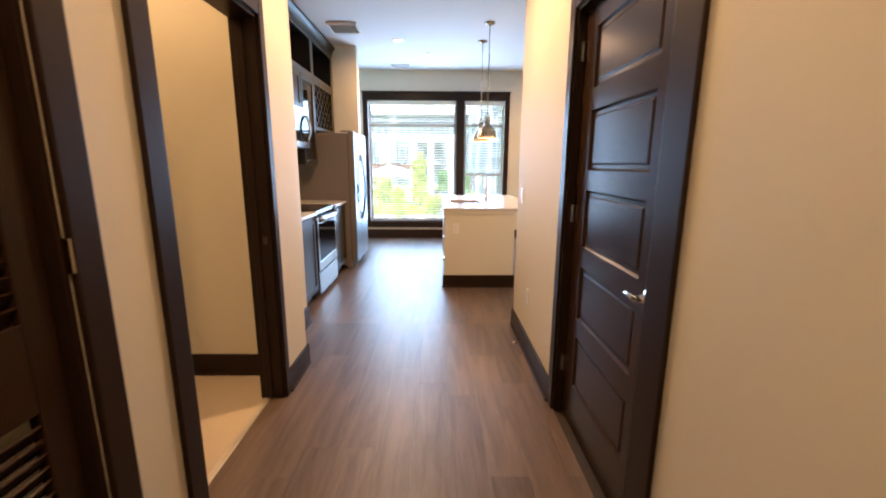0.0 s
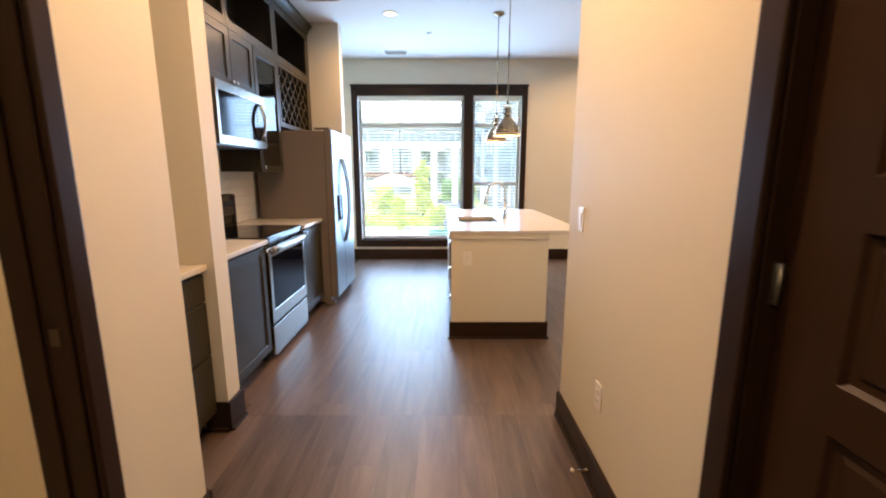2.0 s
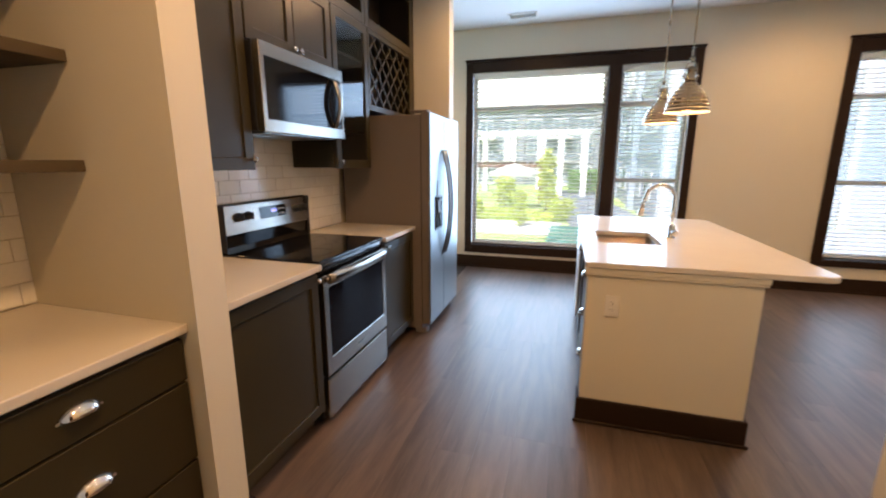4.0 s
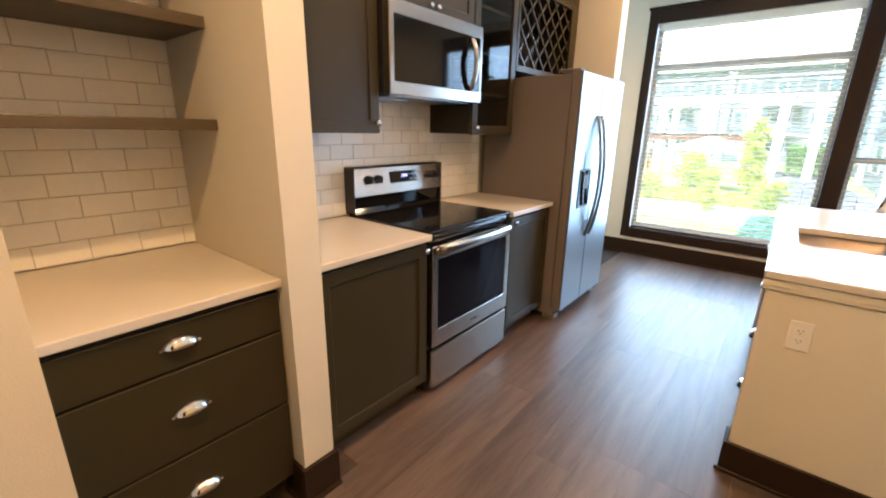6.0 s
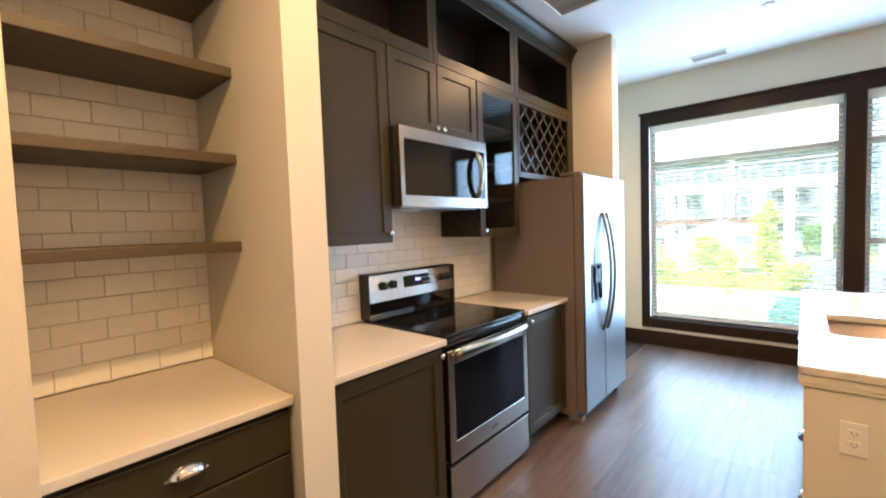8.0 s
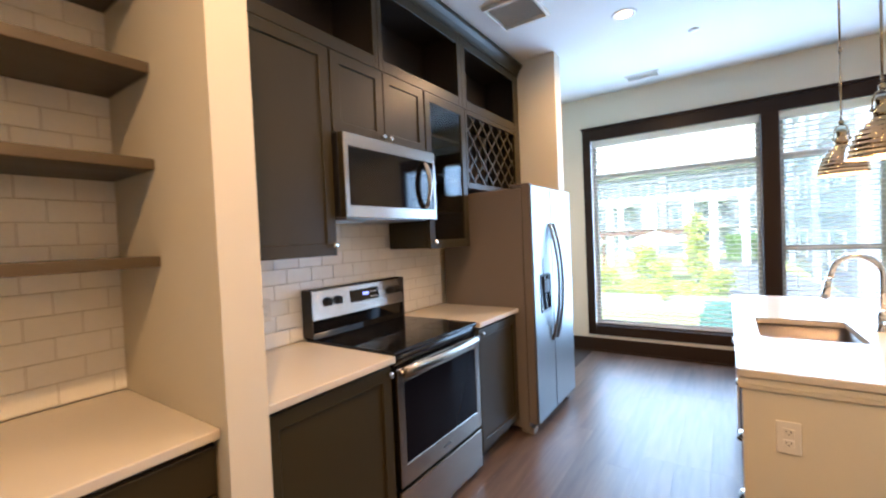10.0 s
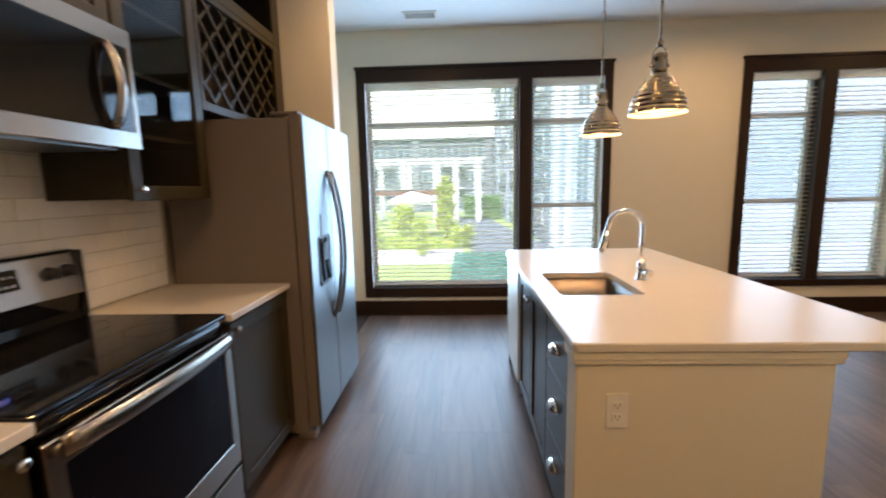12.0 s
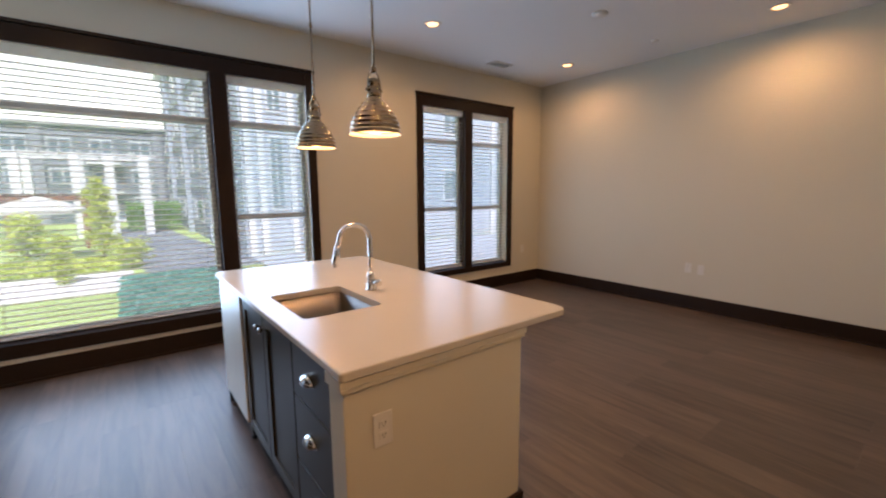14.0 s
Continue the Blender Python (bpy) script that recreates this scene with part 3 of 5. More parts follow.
def shell(parent, mat, ya, yb, za, zb, x0, x1, t=0.018, shelves=()):
    """An open-fronted box of boards, each a part."""
    part("side_panel", box(x0, x1, ya, ya + t, za, zb), mat, parent)
    part("side_panel", box(x0, x1, yb - t, yb, za, zb), mat, parent)
    part("bottom_panel", box(x0, x1, ya + t, yb - t, za, za + t), mat, parent)
    part("top_panel", box(x0, x1, ya + t, yb - t, zb - t, zb), mat, parent)
    part("back_panel", box(x0, x0 + 0.008, ya + t, yb - t, za + t, zb - t), mat, parent)
    for z in shelves:
        part("shelf", box(x0 + 0.008, x1 - 0.02, ya + t, yb - t, z, z + t), mat, parent)


XB = WX0 + 0.012
c = thing("wall_cabinet", (0.12, 3.88, 1.365), "tall dark umber shaker wall cabinet with one door", "cabinet", "kitchen wall cabinets")
part("body", rbox(XB, UX, 3.545, 4.186, 1.382, 2.398, 0.002, 1), CAB, c)
d = shaker(c, 1, UX + 0.021, 3.570, 4.182, 1.376, 2.378)
knob(d, UX + 0.021, 4.155, 1.425, 1)
c = thing("wall_cabinet", (0.12, 4.60, 1.99), "short dark umber wall cabinet over the microwave with two doors", "cabinet", "kitchen wall cabinets")
part("body", rbox(XB, UX, 4.188, 4.945, 1.972, 2.398, 0.002, 1), CAB, c)
for ya, yb, ky in ((4.193, 4.561, 4.536), (4.566, 4.940, 4.592)):
    d = shaker(c, 1, UX + 0.021, ya, yb, 1.978, 2.378)
    knob(d, UX + 0.021, ky, 2.008, 1)
c = thing("glass_cabinet", (0.12, 5.25, 1.37), "dark umber wall cabinet with a clear glass door", "cabinet", "kitchen wall cabinets")
shell(c, CAB, 4.947, 5.448, 1.376, 2.398, XB, UX, shelves=(1.62, 1.86, 2.12))
d = shaker(c, 1, UX + 0.021, 4.952, 5.443, 1.370, 2.378, glass=True)
knob(d, UX + 0.021, 4.982, 1.415, 1)

c = thing("wine_rack", (0.12, 6.0, 1.83), "dark umber lattice wine rack over the fridge", "wine rack", "kitchen wall cabinets")
shell(c, CABIN, 5.450, 6.418, 1.800, 2.398, XB, UX)
fr = bmesh.new()
WR = (5.478, 6.300, 1.842, 2.345)
bx(fr, UX, UX + 0.020, 5.450, WR[0], 1.800, 2.378)
bx(fr, UX, UX + 0.020, WR[1], 6.418, 1.800, 2.378)
bx(fr, UX, UX + 0.020, WR[0], WR[1], 1.800, WR[2])
bx(fr, UX, UX + 0.020, WR[0], WR[1], WR[3], 2.378)
part("face_frame", rounded(fr, 0.002, 1), CAB, c)


def lattice(parent, x0, x1, y0, y1, z0, z1, step, t):
    """Crossing diagonal strips, each clipped to the opening."""
    h = z1 - z0
    for s, xa in ((1, x0), (-1, x0 + (x1 - x0) * 0.45)):
        k = -h
        while k < (y1 - y0):
            # strip from (k, 0) rising by h over h
            a, b = max(0.0, k), min(y1 - y0, k + h)
            if b - a > 0.03:
                za, zb = a - k, b - k
                ya, yb = (y0 + a, y0 + b) if s > 0 else (y1 - a, y1 - b)
                m = Vector(((xa + xa + (x1 - x0) * 0.55) / 2, (ya + yb) / 2, z0 + (za + zb) / 2))
                ln = math.hypot(b - a, zb - za)
                bm = box(-(x1 - x0) * 0.275, (x1 - x0) * 0.275, -ln / 2, ln / 2, -t / 2, t / 2)
                bmesh.ops.rotate(bm, verts=bm.verts, cent=(0, 0, 0), matrix=Matrix.Rotation(s * radians(45), 3, "X"))
                bmesh.ops.translate(bm, verts=bm.verts, vec=m)
                part("lattice_strip", bm, CAB, parent)
            k += step


lattice(c, UX - 0.008, UX + 0.006, WR[0], WR[1], WR[2], WR[3], 0.150, 0.016)

for ya, yb, oa, ob_ in ((3.545, 4.541, 3.585, 4.505), (4.543, 5.419, 4.578, 5.370), (5.421, 6.418, 5.478, 6.315)):
    c = thing("open_cabinet", (0.12, (ya + yb) / 2, 2.47), "dark umber open cubby below the ceiling", "cabinet", "open cubbies over the wall cabinets")
    shell(c, CABIN, ya, yb, 2.400, 2.920, XB, UX)
    fr = bmesh.new()
    bx(fr, UX, UX + 0.020, ya, oa, 2.380, 2.920)
    bx(fr, UX, UX + 0.020, ob_, yb, 2.380, 2.920)
    bx(fr, UX, UX + 0.020, oa, ob_, 2.380, 2.448)
    bx(fr, UX, UX + 0.020, oa, ob_, 2.830, 2.920)
    part("face_frame", rounded(fr, 0.002, 1), CAB, c)


def crown():
    """Moulding along the top of the wall cabinets: a stepped cove drawn along y."""
    bm = bmesh.new()
    prof = [(UX + 0.020, 2.890), (UX + 0.028, 2.890), (UX + 0.028, 2.906), (UX + 0.034, 2.920), (UX + 0.046, 2.942), (UX + 0.062, 2.962), (UX + 0.068, 2.968), (UX + 0.076, 2.968), (UX + 0.076, 2.990), (UX + 0.020, 2.990)]
    a = [bm.verts.new((x, 3.545, z)) for x, z in prof]
    b = [bm.verts.new((x, 6.418, z)) for x, z in prof]
    for k in range(len(prof)):
        bm.faces.new((a[k], a[(k + 1) % len(prof)], b[(k + 1) % len(prof)], b[k]))
    bm.faces.new(a[::-1])
    bm.faces.new(b)
    bx(bm, XB, UX + 0.020, 3.545, 6.418, 2.922, 2.988)
    return solid("crown_moulding", bm, CAB, "dark umber crown moulding on the wall cabinets", "moulding")


crown()

CF = 0.700  # face of the base cabinet doors


def base_cabinet(ya, yb, label, drawers=False, knob_y=None, front=CF):
    c = thing("base_cabinet", (0.3, (ya + yb) / 2, 0), label, "cabinet", "kitchen base cabinets")
    bm = box(XB, front - 0.022, ya, yb, 0.105, 0.882)
    bx(bm, XB, front - 0.085, ya, yb, 0.002, 0.105)
    part("body", bm, CAB, c)
    if drawers:
        for za, zb, pz in ((0.724, 0.864, 0.805), (0.437, 0.717, 0.588), (0.112, 0.430, 0.298)):
            d = slab(c, 1, front, ya + 0.012, yb - 0.006, za, zb)
            cup_pull(d, front, 3.100, pz, 1)
    else:
        d = shaker(c, 1, front, ya + 0.010, yb - 0.006, 0.112, 0.866)
        knob(d, front, knob_y, 0.838, 1)
    return c


base_cabinet(3.561, 4.203, "dark umber shaker base cabinet beside the range", knob_y=4.172)
base_cabinet(4.988, 5.540, "dark umber shaker base cabinet beside the fridge", knob_y=5.020)
base_cabinet(2.806, 3.412, "dark umber three-drawer cabinet in the nook", drawers=True, front=0.726)


def countertop(ya, yb, label, front=0.722):
    return solid("countertop", rbox(XB, front, ya, yb, 0.884, 0.914, 0.004), QUARTZ, label, "countertop", group="kitchen countertops")


countertop(3.545, 4.208, "white quartz countertop between pillar and range")
countertop(4.980, 5.545, "white quartz countertop between range and fridge")
countertop(2.805, 3.413, "white quartz countertop in the shelf nook", 0.746)

# nook shelves
for z in (1.382, 1.702, 2.016, 2.332):
    solid("floating_shelf", rbox(WX0 + 0.012, 0.418, 2.805, 3.413, z, z + 0.036, 0.003), SHELFM, "dark stained wooden shelf across the tiled nook", "shelf", group="nook shelves")


# ---- range ----
def cooking_range():
    ya, yb = 4.202, 4.960
    r = thing("range", (0.35, 4.58, 0), "stainless electric range with a black glass cooktop", "stove")
    part("body", rbox(XB + 0.03, 0.655, ya + 0.004, yb - 0.004, 0.035, 0.895, 0.004), BLACKP, r)
    for y in (ya + 0.05, yb - 0.05):
        for x in (0.10, 0.60):
            part("foot", lathe(bmesh.new(), (x, y, 0.001), (0, 0, 1), [(0, 0.022), (0.01, 0.022), (0.012, 0.012), (0.036, 0.012)], 12), BLACKP, r)
    top = part("cooktop", rbox(0.06, 0.690, ya, yb, 0.895, 0.922, 0.010, 3), BLACKG, r, "black ceramic glass cooktop")
    ringm = material("printed_burner_ring", (0.06, 0.06, 0.062), 0.15, bump=0.0)
    for x, y, rr in ((0.25, 4.40, 0.075), (0.25, 4.77, 0.10), (0.52, 4.40, 0.105), (0.52, 4.77, 0.08)):
        bm = bmesh.new()
        a, b = ring(bm, (x, y, 0.9226), (1, 0, 0), (0, 1, 0), rr, 40), ring(bm, (x, y, 0.9226), (1, 0, 0), (0, 1, 0), rr - 0.003, 40)
        bridge(bm, a, b)
        part("burner_ring", bm, ringm, top)
    # bowed black front lip under the cooktop
    bm = bmesh.new()
    n = 12
    prof = []
    for i in range(n + 1):
        u = i / n
        y = ya + 0.002 + (yb - ya - 0.004) * u
        bow = 0.012 * math.sin(math.pi * u)
        prof.append((y, 0.688 + bow, 0.676 + bow * 0.4))
    up = [bm.verts.new((xa, y, 0.905)) for y, xa, xb in prof]
    lo = [bm.verts.new((xb, y, 0.852)) for y, xa, xb in prof]
    bu = [bm.verts.new((0.655, y, 0.905)) for y, xa, xb in prof]
    bl = [bm.verts.new((0.655, y, 0.852)) for y, xa, xb in prof]
    for i in range(n):
        for p, q in ((up, lo), (bu, up), (lo, bl), (bl, bu)):
            f = bm.faces.new((p[i], p[i + 1], q[i + 1], q[i]))
            f.smooth = True
    bm.faces.new((up[0], lo[0], bl[0], bu[0]))
    bm.faces.new((up[-1], lo[-1], bl[-1], bu[-1]))
    part("front_lip", bm, BLACKG, r)
    # oven door
    dz0, dz1 = 0.292, 0.845
    bm = bmesh.new()
    x0, x1, w = 0.657, 0.700, 0.052
    frame_panel(bm, x0, x1, ya + 0.006, yb - 0.006, dz0, dz1, w - 0.006, w - 0.006, 0.098, 0.072)
    door = part("oven_door", rounded(bm, 0.003, 1), STEEL, r, "stainless oven door with a dark window")
    part("oven_window", rbox(x0 + 0.01, x1 - 0.003, ya + w - 0.002, yb - w + 0.002, dz0 + 0.096, dz1 - 0.070, 0.002), OVENG, door, "dark glass oven window")
    bm = bmesh.new()
    pts = []
    for i in range(17):
        u = i / 16
        pts.append((0.716 + 0.030 * math.sin(math.pi * u) ** 0.6, ya + 0.030 + (yb - ya - 0.060) * u, 0.828))
    tube(bm, pts, 0.0145, 12)
    bmesh.ops.scale(bm, vec=(1, 1, 2.0), verts=bm.verts, space=Matrix.Translation((0, 0, -0.828)))
    for y in (ya + 0.032, yb - 0.032):
        tube(bm, [(0.697, y, 0.828), (0.722, y, 0.828)], 0.013, 10)
    part("handle", bm, STEEL, door, "bowed stainless oven handle")
    part("badge", rbox(0.7002, 0.7018, 4.545, 4.615, 0.334, 0.343, 0.0005, 1), BLACKP, door)
    part("storage_drawer", rbox(0.657, 0.698, ya + 0.006, yb - 0.006, 0.045, 0.272, 0.006), STEEL, r, "plain stainless storage drawer")
    # back control panel, leaning back
    bm = bmesh.new()
    za, zb = 1.020, 1.190
    xs = [(0.128, za), (0.100, zb - 0.012), (0.090, zb), (0.030, zb), (0.020, za)]
    a = [bm.verts.new((x, ya + 0.004, z)) for x, z in xs]
    b = [bm.verts.new((x, yb - 0.004, z)) for x, z in xs]
    for k in range(5):
        bm.faces.new((a[k], a[(k + 1) % 5], b[(k + 1) % 5], b[k]))
    bm.faces.new(a[::-1])
    bm.faces.new(b)
    cp = part("control_panel", rounded(bm, 0.004, 2), STEEL, r, "stainless control panel with knobs and display")
    bm = bmesh.new()
    xs = [(0.125, 0.922), (0.105, 0.95), (0.112, 1.018), (0.018, 1.018), (0.018, 0.922)]
    a = [bm.verts.new((x, ya + 0.002, z)) for x, z in xs]
    b = [bm.verts.new((x, yb - 0.002, z)) for x, z in xs]
    for k in range(5):
        bm.faces.new((a[k], a[(k + 1) % 5], b[(k + 1) % 5], b[k]))
    bm.faces.new(a[::-1])
    bm.faces.new(b)
    part("riser", bm, BLACKG, r)
    for y in (ya, yb - 0.004):
        part("side_cap", rbox(0.016, 0.126, y - 0.001, y + 0.005, 0.93, 1.186, 0.002, 1), BLACKP, r)

    def on_panel(name, y0, y1, z0, z1, out, mat, parent, label="", r_=0.002):
        """A block that follows the panel's slope."""
        s = (0.128 - 0.100) / (zb - 0.012 - za)
        bm = bmesh.new()
        f0, f1 = 0.128 - s * (z0 - za), 0.128 - s * (z1 - za)
        v = [bm.verts.new(p) for p in ((f0 - 0.01, y0, z0), (f0 - 0.01, y1, z0), (f1 - 0.01, y1, z1), (f1 - 0.01, y0, z1), (f0 + out, y0, z0), (f0 + out, y1, z0), (f1 + out, y1, z1), (f1 + out, y0, z1))]
        for q in ((0, 3, 2, 1), (4, 5, 6, 7), (0, 1, 5, 4), (1, 2, 6, 5), (2, 3, 7, 6), (3, 0, 4, 7)):
            bm.faces.new([v[i] for i in q])
        return part(name, rounded(bm, r_, 1), mat, parent, label)

    on_panel("display", 4.486, 4.728, 1.080, 1.150, 0.0015, BLACKG, cp, "black glass display", 0.001)
    on_panel("clock_digits", 4.590, 4.640, 1.112, 1.130, 0.0022, BLUELED, cp, "", 0.0004)
    for i in range(6):
        on_panel("touch_key", 4.656 + 0.022 * (i % 3), 4.668 + 0.022 * (i % 3), 1.092 + 0.03 * (i // 3), 1.100 + 0.03 * (i // 3), 0.002, VINYL, cp, "", 0.0004)
    s = 0.028 / 0.158
    for y in (4.318, 4.394, 4.836, 4.906):
        z = 1.112
        f = 0.128 - s * (z - za)
        k = part("knob", lathe(bmesh.new(), (f - 0.004, y, z), (1, 0, s), [(0, 0.027), (0.006, 0.026), (0.009, 0.022), (0.030, 0.019), (0.032, 0.015)], 20), BLACKP, cp, "black control knob")
        part("grip", rbox(f + 0.010, f + 0.036, y - 0.005, y + 0.005, z - 0.021, z + 0.021, 0.003), BLACKP, k)
    return r


cooking_range().matrix_basis.translation += Vector((0.014, 0.014, 0))


# ---- microwave ----
def microwave():
    ya, yb, za, zb = 4.193, 4.943, 1.556, 1.970
    m = thing("microwave", (0.15, 4.6, 1.56), "stainless over-the-range microwave with a dark window", "microwave")
    part("body", rbox(XB, 0.422, ya, yb, za + 0.006, zb, 0.004), BLACKP, m)
    bm = bmesh.new()
    x0, x1 = 0.424, 0.466
    frame_panel(bm, x0, x1, ya, yb, za, zb, 0.030, 0.020, 0.062, 0.066)
    d = part("door", rounded(bm, 0.003, 1), STEEL, m, "stainless microwave door frame")
    part("window", rbox(x0 + 0.008, x1 - 0.003, ya + 0.028, yb - 0.150, za + 0.060, zb - 0.064, 0.002, 1), BLACKG, d, "dark glass window")
    part("control_strip", rbox(x0 + 0.008, x1 - 0.002, yb - 0.148, yb - 0.018, za + 0.060, zb - 0.064, 0.002, 1), BLACKG, d, "black touch control strip")
    pts = []
    for i in range(15):
        u = i / 14
        pts.append((0.470 + 0.042 * math.sin(math.pi * u) ** 0.7, yb - 0.118, za + 0.066 + (zb - za - 0.140) * u))
    bm = tube(bmesh.new(), pts, 0.012, 12)
    bmesh.ops.scale(bm, vec=(1, 1.7, 1), verts=bm.verts, space=Matrix.Translation((0, -(yb - 0.118), 0)))
    part("handle", bm, STEEL, d, "bowed stainless handle")
    bm = bmesh.new()
    bx(bm, 0.09, 0.41, ya + 0.05, yb - 0.05, za - 0.004, za + 0.006)
    for i in range(9):
        bx(bm, 0.10 + 0.02 * i, 0.11 + 0.02 * i, ya + 0.10, ya + 0.32, za - 0.008, za - 0.004)
    part("vent_grille", bm, STEELV, m, "metal underside with grease filter")
    return m


microwave()


# ---- fridge ----
def fridge():
    ya, yb = 5.552, 6.398
    f = thing("fridge", (0.4, 6.02, 0), "side-by-side stainless fridge with grey sides", "fridge")
    part("cabinet", rbox(0.09, 0.766, ya + 0.004, yb - 0.004, 0.035, 1.770, 0.008), FRSIDE, f, "taupe grey fridge body")
    split = 5.928
    for y0, y1, nm in ((ya, split - 0.003, "freezer_door"), (split + 0.003, yb, "fridge_door")):
        d = part(nm, rbox(0.773, 0.830, y0, y1, 0.085, 1.785, 0.004), FRSIDE, f, "fridge door with taupe grey sides")
        bm = box(0.8302, 0.845, y0, y1, 0.085, 1.785)
        part("front_panel", rounded(bm, 0.007, 3), STEELV, d, "brushed stainless door front")
        part("door_liner", box(0.765, 0.775, y0 + 0.012, y1 - 0.012, 0.10, 1.770), BLACKP, d)
        hy = split - 0.042 if nm == "freezer_door" else split + 0.042
        pts = []
        for i in range(21):
            u = i / 20
            pts.append((0.848 + 0.062 * math.sin(math.pi * u) ** 0.75, hy, 0.625 + 0.89 * u))
        bm = tube(bmesh.new(), pts, 0.012, 12)
        bmesh.ops.scale(bm, vec=(1, 1.3, 1), verts=bm.verts, space=Matrix.Translation((0, -hy, 0)))
        part("handle", bm, STEELV, d, "long bowed stainless handle")
        if nm == "freezer_door":
            bm = bmesh.new()
            a0, a1, z0, z1 = 5.668, 5.872, 0.862, 1.262
            zm = 1.130
            bx(bm, 0.839, 0.851, a0, a0 + 0.010, z0, zm)
            bx(bm, 0.839, 0.851, a1 - 0.010, a1, z0, zm)
            bx(bm, 0.839, 0.853, a0 + 0.010, a1 - 0.010, z0, z0 + 0.016)
            bx(bm, 0.839, 0.850, a0, a1, zm, zm + 0.014)
            dp = part("dispenser", rounded(bm, 0.002, 1), BLACKP, d, "black ice and water dispenser")
            # flat near-black sheet laid on the front in place of a hollow
            part("recess_sheet", box(0.8455, 0.8465, a0 + 0.010, a1 - 0.010, z0 + 0.016, zm), OVENG, dp)
            part("display", rbox(0.839, 0.850, a0 + 0.062, a1, zm + 0.014, z1, 0.003), STEELV, dp, "grey touch display panel")
            part("paddle", rbox(0.846, 0.855, a0 + 0.06, a1 - 0.06, 1.0, 1.10, 0.003), BLACKP, dp)
    for y in (ya + 0.05, yb - 0.05):
        part("hinge_cover", rbox(0.67, 0.820, y - 0.035, y + 0.035, 1.786, 1.803, 0.006), FRSIDE, f)
        part("foot", rbox(0.70, 0.800, y - 0.04, y + 0.04, 0.0, 0.045, 0.006), FRSIDE, f, "grey roller foot cover")
        part("foot", rbox(0.05, 0.12, y - 0.03, y + 0.03, 0.0, 0.036, 0.004), BLACKP, f)
    part("toe_grille", rbox(0.62, 0.755, ya + 0.10, yb - 0.10, 0.012, 0.08, 0.004), BLACKP, f)
    return f


fridge()

# ---- island ----
IX0, IX1, IY0, IY1 = 1.982, 3.072, 4.648, 6.640
SK = (2.082, 2.455, 5.228, 5.725)


def island_top():
    """Quartz slab with rounded corners and a sink cut-out."""
    bm = bmesh.new()
    z0, z1, rr = 0.884, 0.914, (0.045, 0.045, 0.016, 0.055)

    def loop(x0, x1, ya, yb, rads, n, z):
        pts = []
        for j, (cx, cy, a0) in enumerate(((x1, yb, 0), (x0, yb, 90), (x0, ya, 180), (x1, ya, 270))):
            rad = rads[j]
            cx += -rad if j in (0, 3) else rad
            cy += -rad if j in (0, 1) else rad
            for k in range(n + 1):
                a = radians(a0 + 90 * k / n)
                pts.append((cx + rad * math.cos(a), cy + rad * math.sin(a), z))
        return [bm.verts.new(p) for p in pts]

    n = 5
    e = 0.004
    rings = [loop(IX0 + e, IX1 - e, IY0 + e, IY1 - e, rr, n, z0), loop(IX0, IX1, IY0, IY1, rr, n, z0 + e), loop(IX0, IX1, IY0, IY1, rr, n, z1 - e), loop(IX0 + e, IX1 - e, IY0 + e, IY1 - e, rr, n, z1),
             loop(SK[0], SK[1], SK[2], SK[3], (0.030,) * 4, n, z1), loop(SK[0], SK[1], SK[2], SK[3], (0.030,) * 4, n, z0)]
    rings.append(rings[0])
    for a, b in zip(rings, rings[1:]):
        m = len(a)
        for k in range(m):
            bm.faces.new((a[k], a[(k + 1) % m], b[(k + 1) % m], b[k]))
    return solid("island_countertop", bm, QUARTZ, "white quartz island countertop with rounded corners", "countertop")


island_top()


def sink():
    s = thing("sink", (2.28, 5.5, 0.68), "undermount stainless steel sink in the island", "sink")
    bm = bmesh.new()
    x0, x1, ya, yb, t, zb, zt = SK[0] - 0.004, SK[1] + 0.004, SK[2] - 0.004, SK[3] + 0.004, 0.002, 0.690, 0.882
    rings = []
    for ins, z, rad in ((-0.015, zt, 0.04), (0, zt, 0.034), (0.004, zb + 0.03, 0.034), (0.03, zb, 0.03), (0.14, zb - 0.004, 0.01)):
        pts = []
        for cx, cy, a0 in ((x1 - ins - rad, yb - ins - rad, 0), (x0 + ins + rad, yb - ins - rad, 90), (x0 + ins + rad, ya + ins + rad, 180), (x1 - ins - rad, ya + ins + rad, 270)):
            for k in range(6):
                a = radians(a0 + 18 * k)
                pts.append(bm.verts.new((cx + rad * math.cos(a), cy + rad * math.sin(a), z)))
        rings.append(pts)
    for a, b in zip(rings, rings[1:]):
        for k in range(24):
            f = bm.faces.new((a[k], a[(k + 1) % 24], b[(k + 1) % 24], b[k]))
            f.smooth = True
    bm.faces.new(rings[-1])
    bmesh.ops.solidify(bm, geom=bm.faces[:], thickness=0.0015)
    part("basin", bm, SINKM, s)
    part("drain", lathe(bmesh.new(), (2.27, 5.476, zb - 0.006), (0, 0, 1), [(0, 0.045), (0.005, 0.045), (0.006, 0.036), (0.003, 0.030), (0.003, 0.008)], 24), CHROME, s, "chrome drain")
    return s


sink()


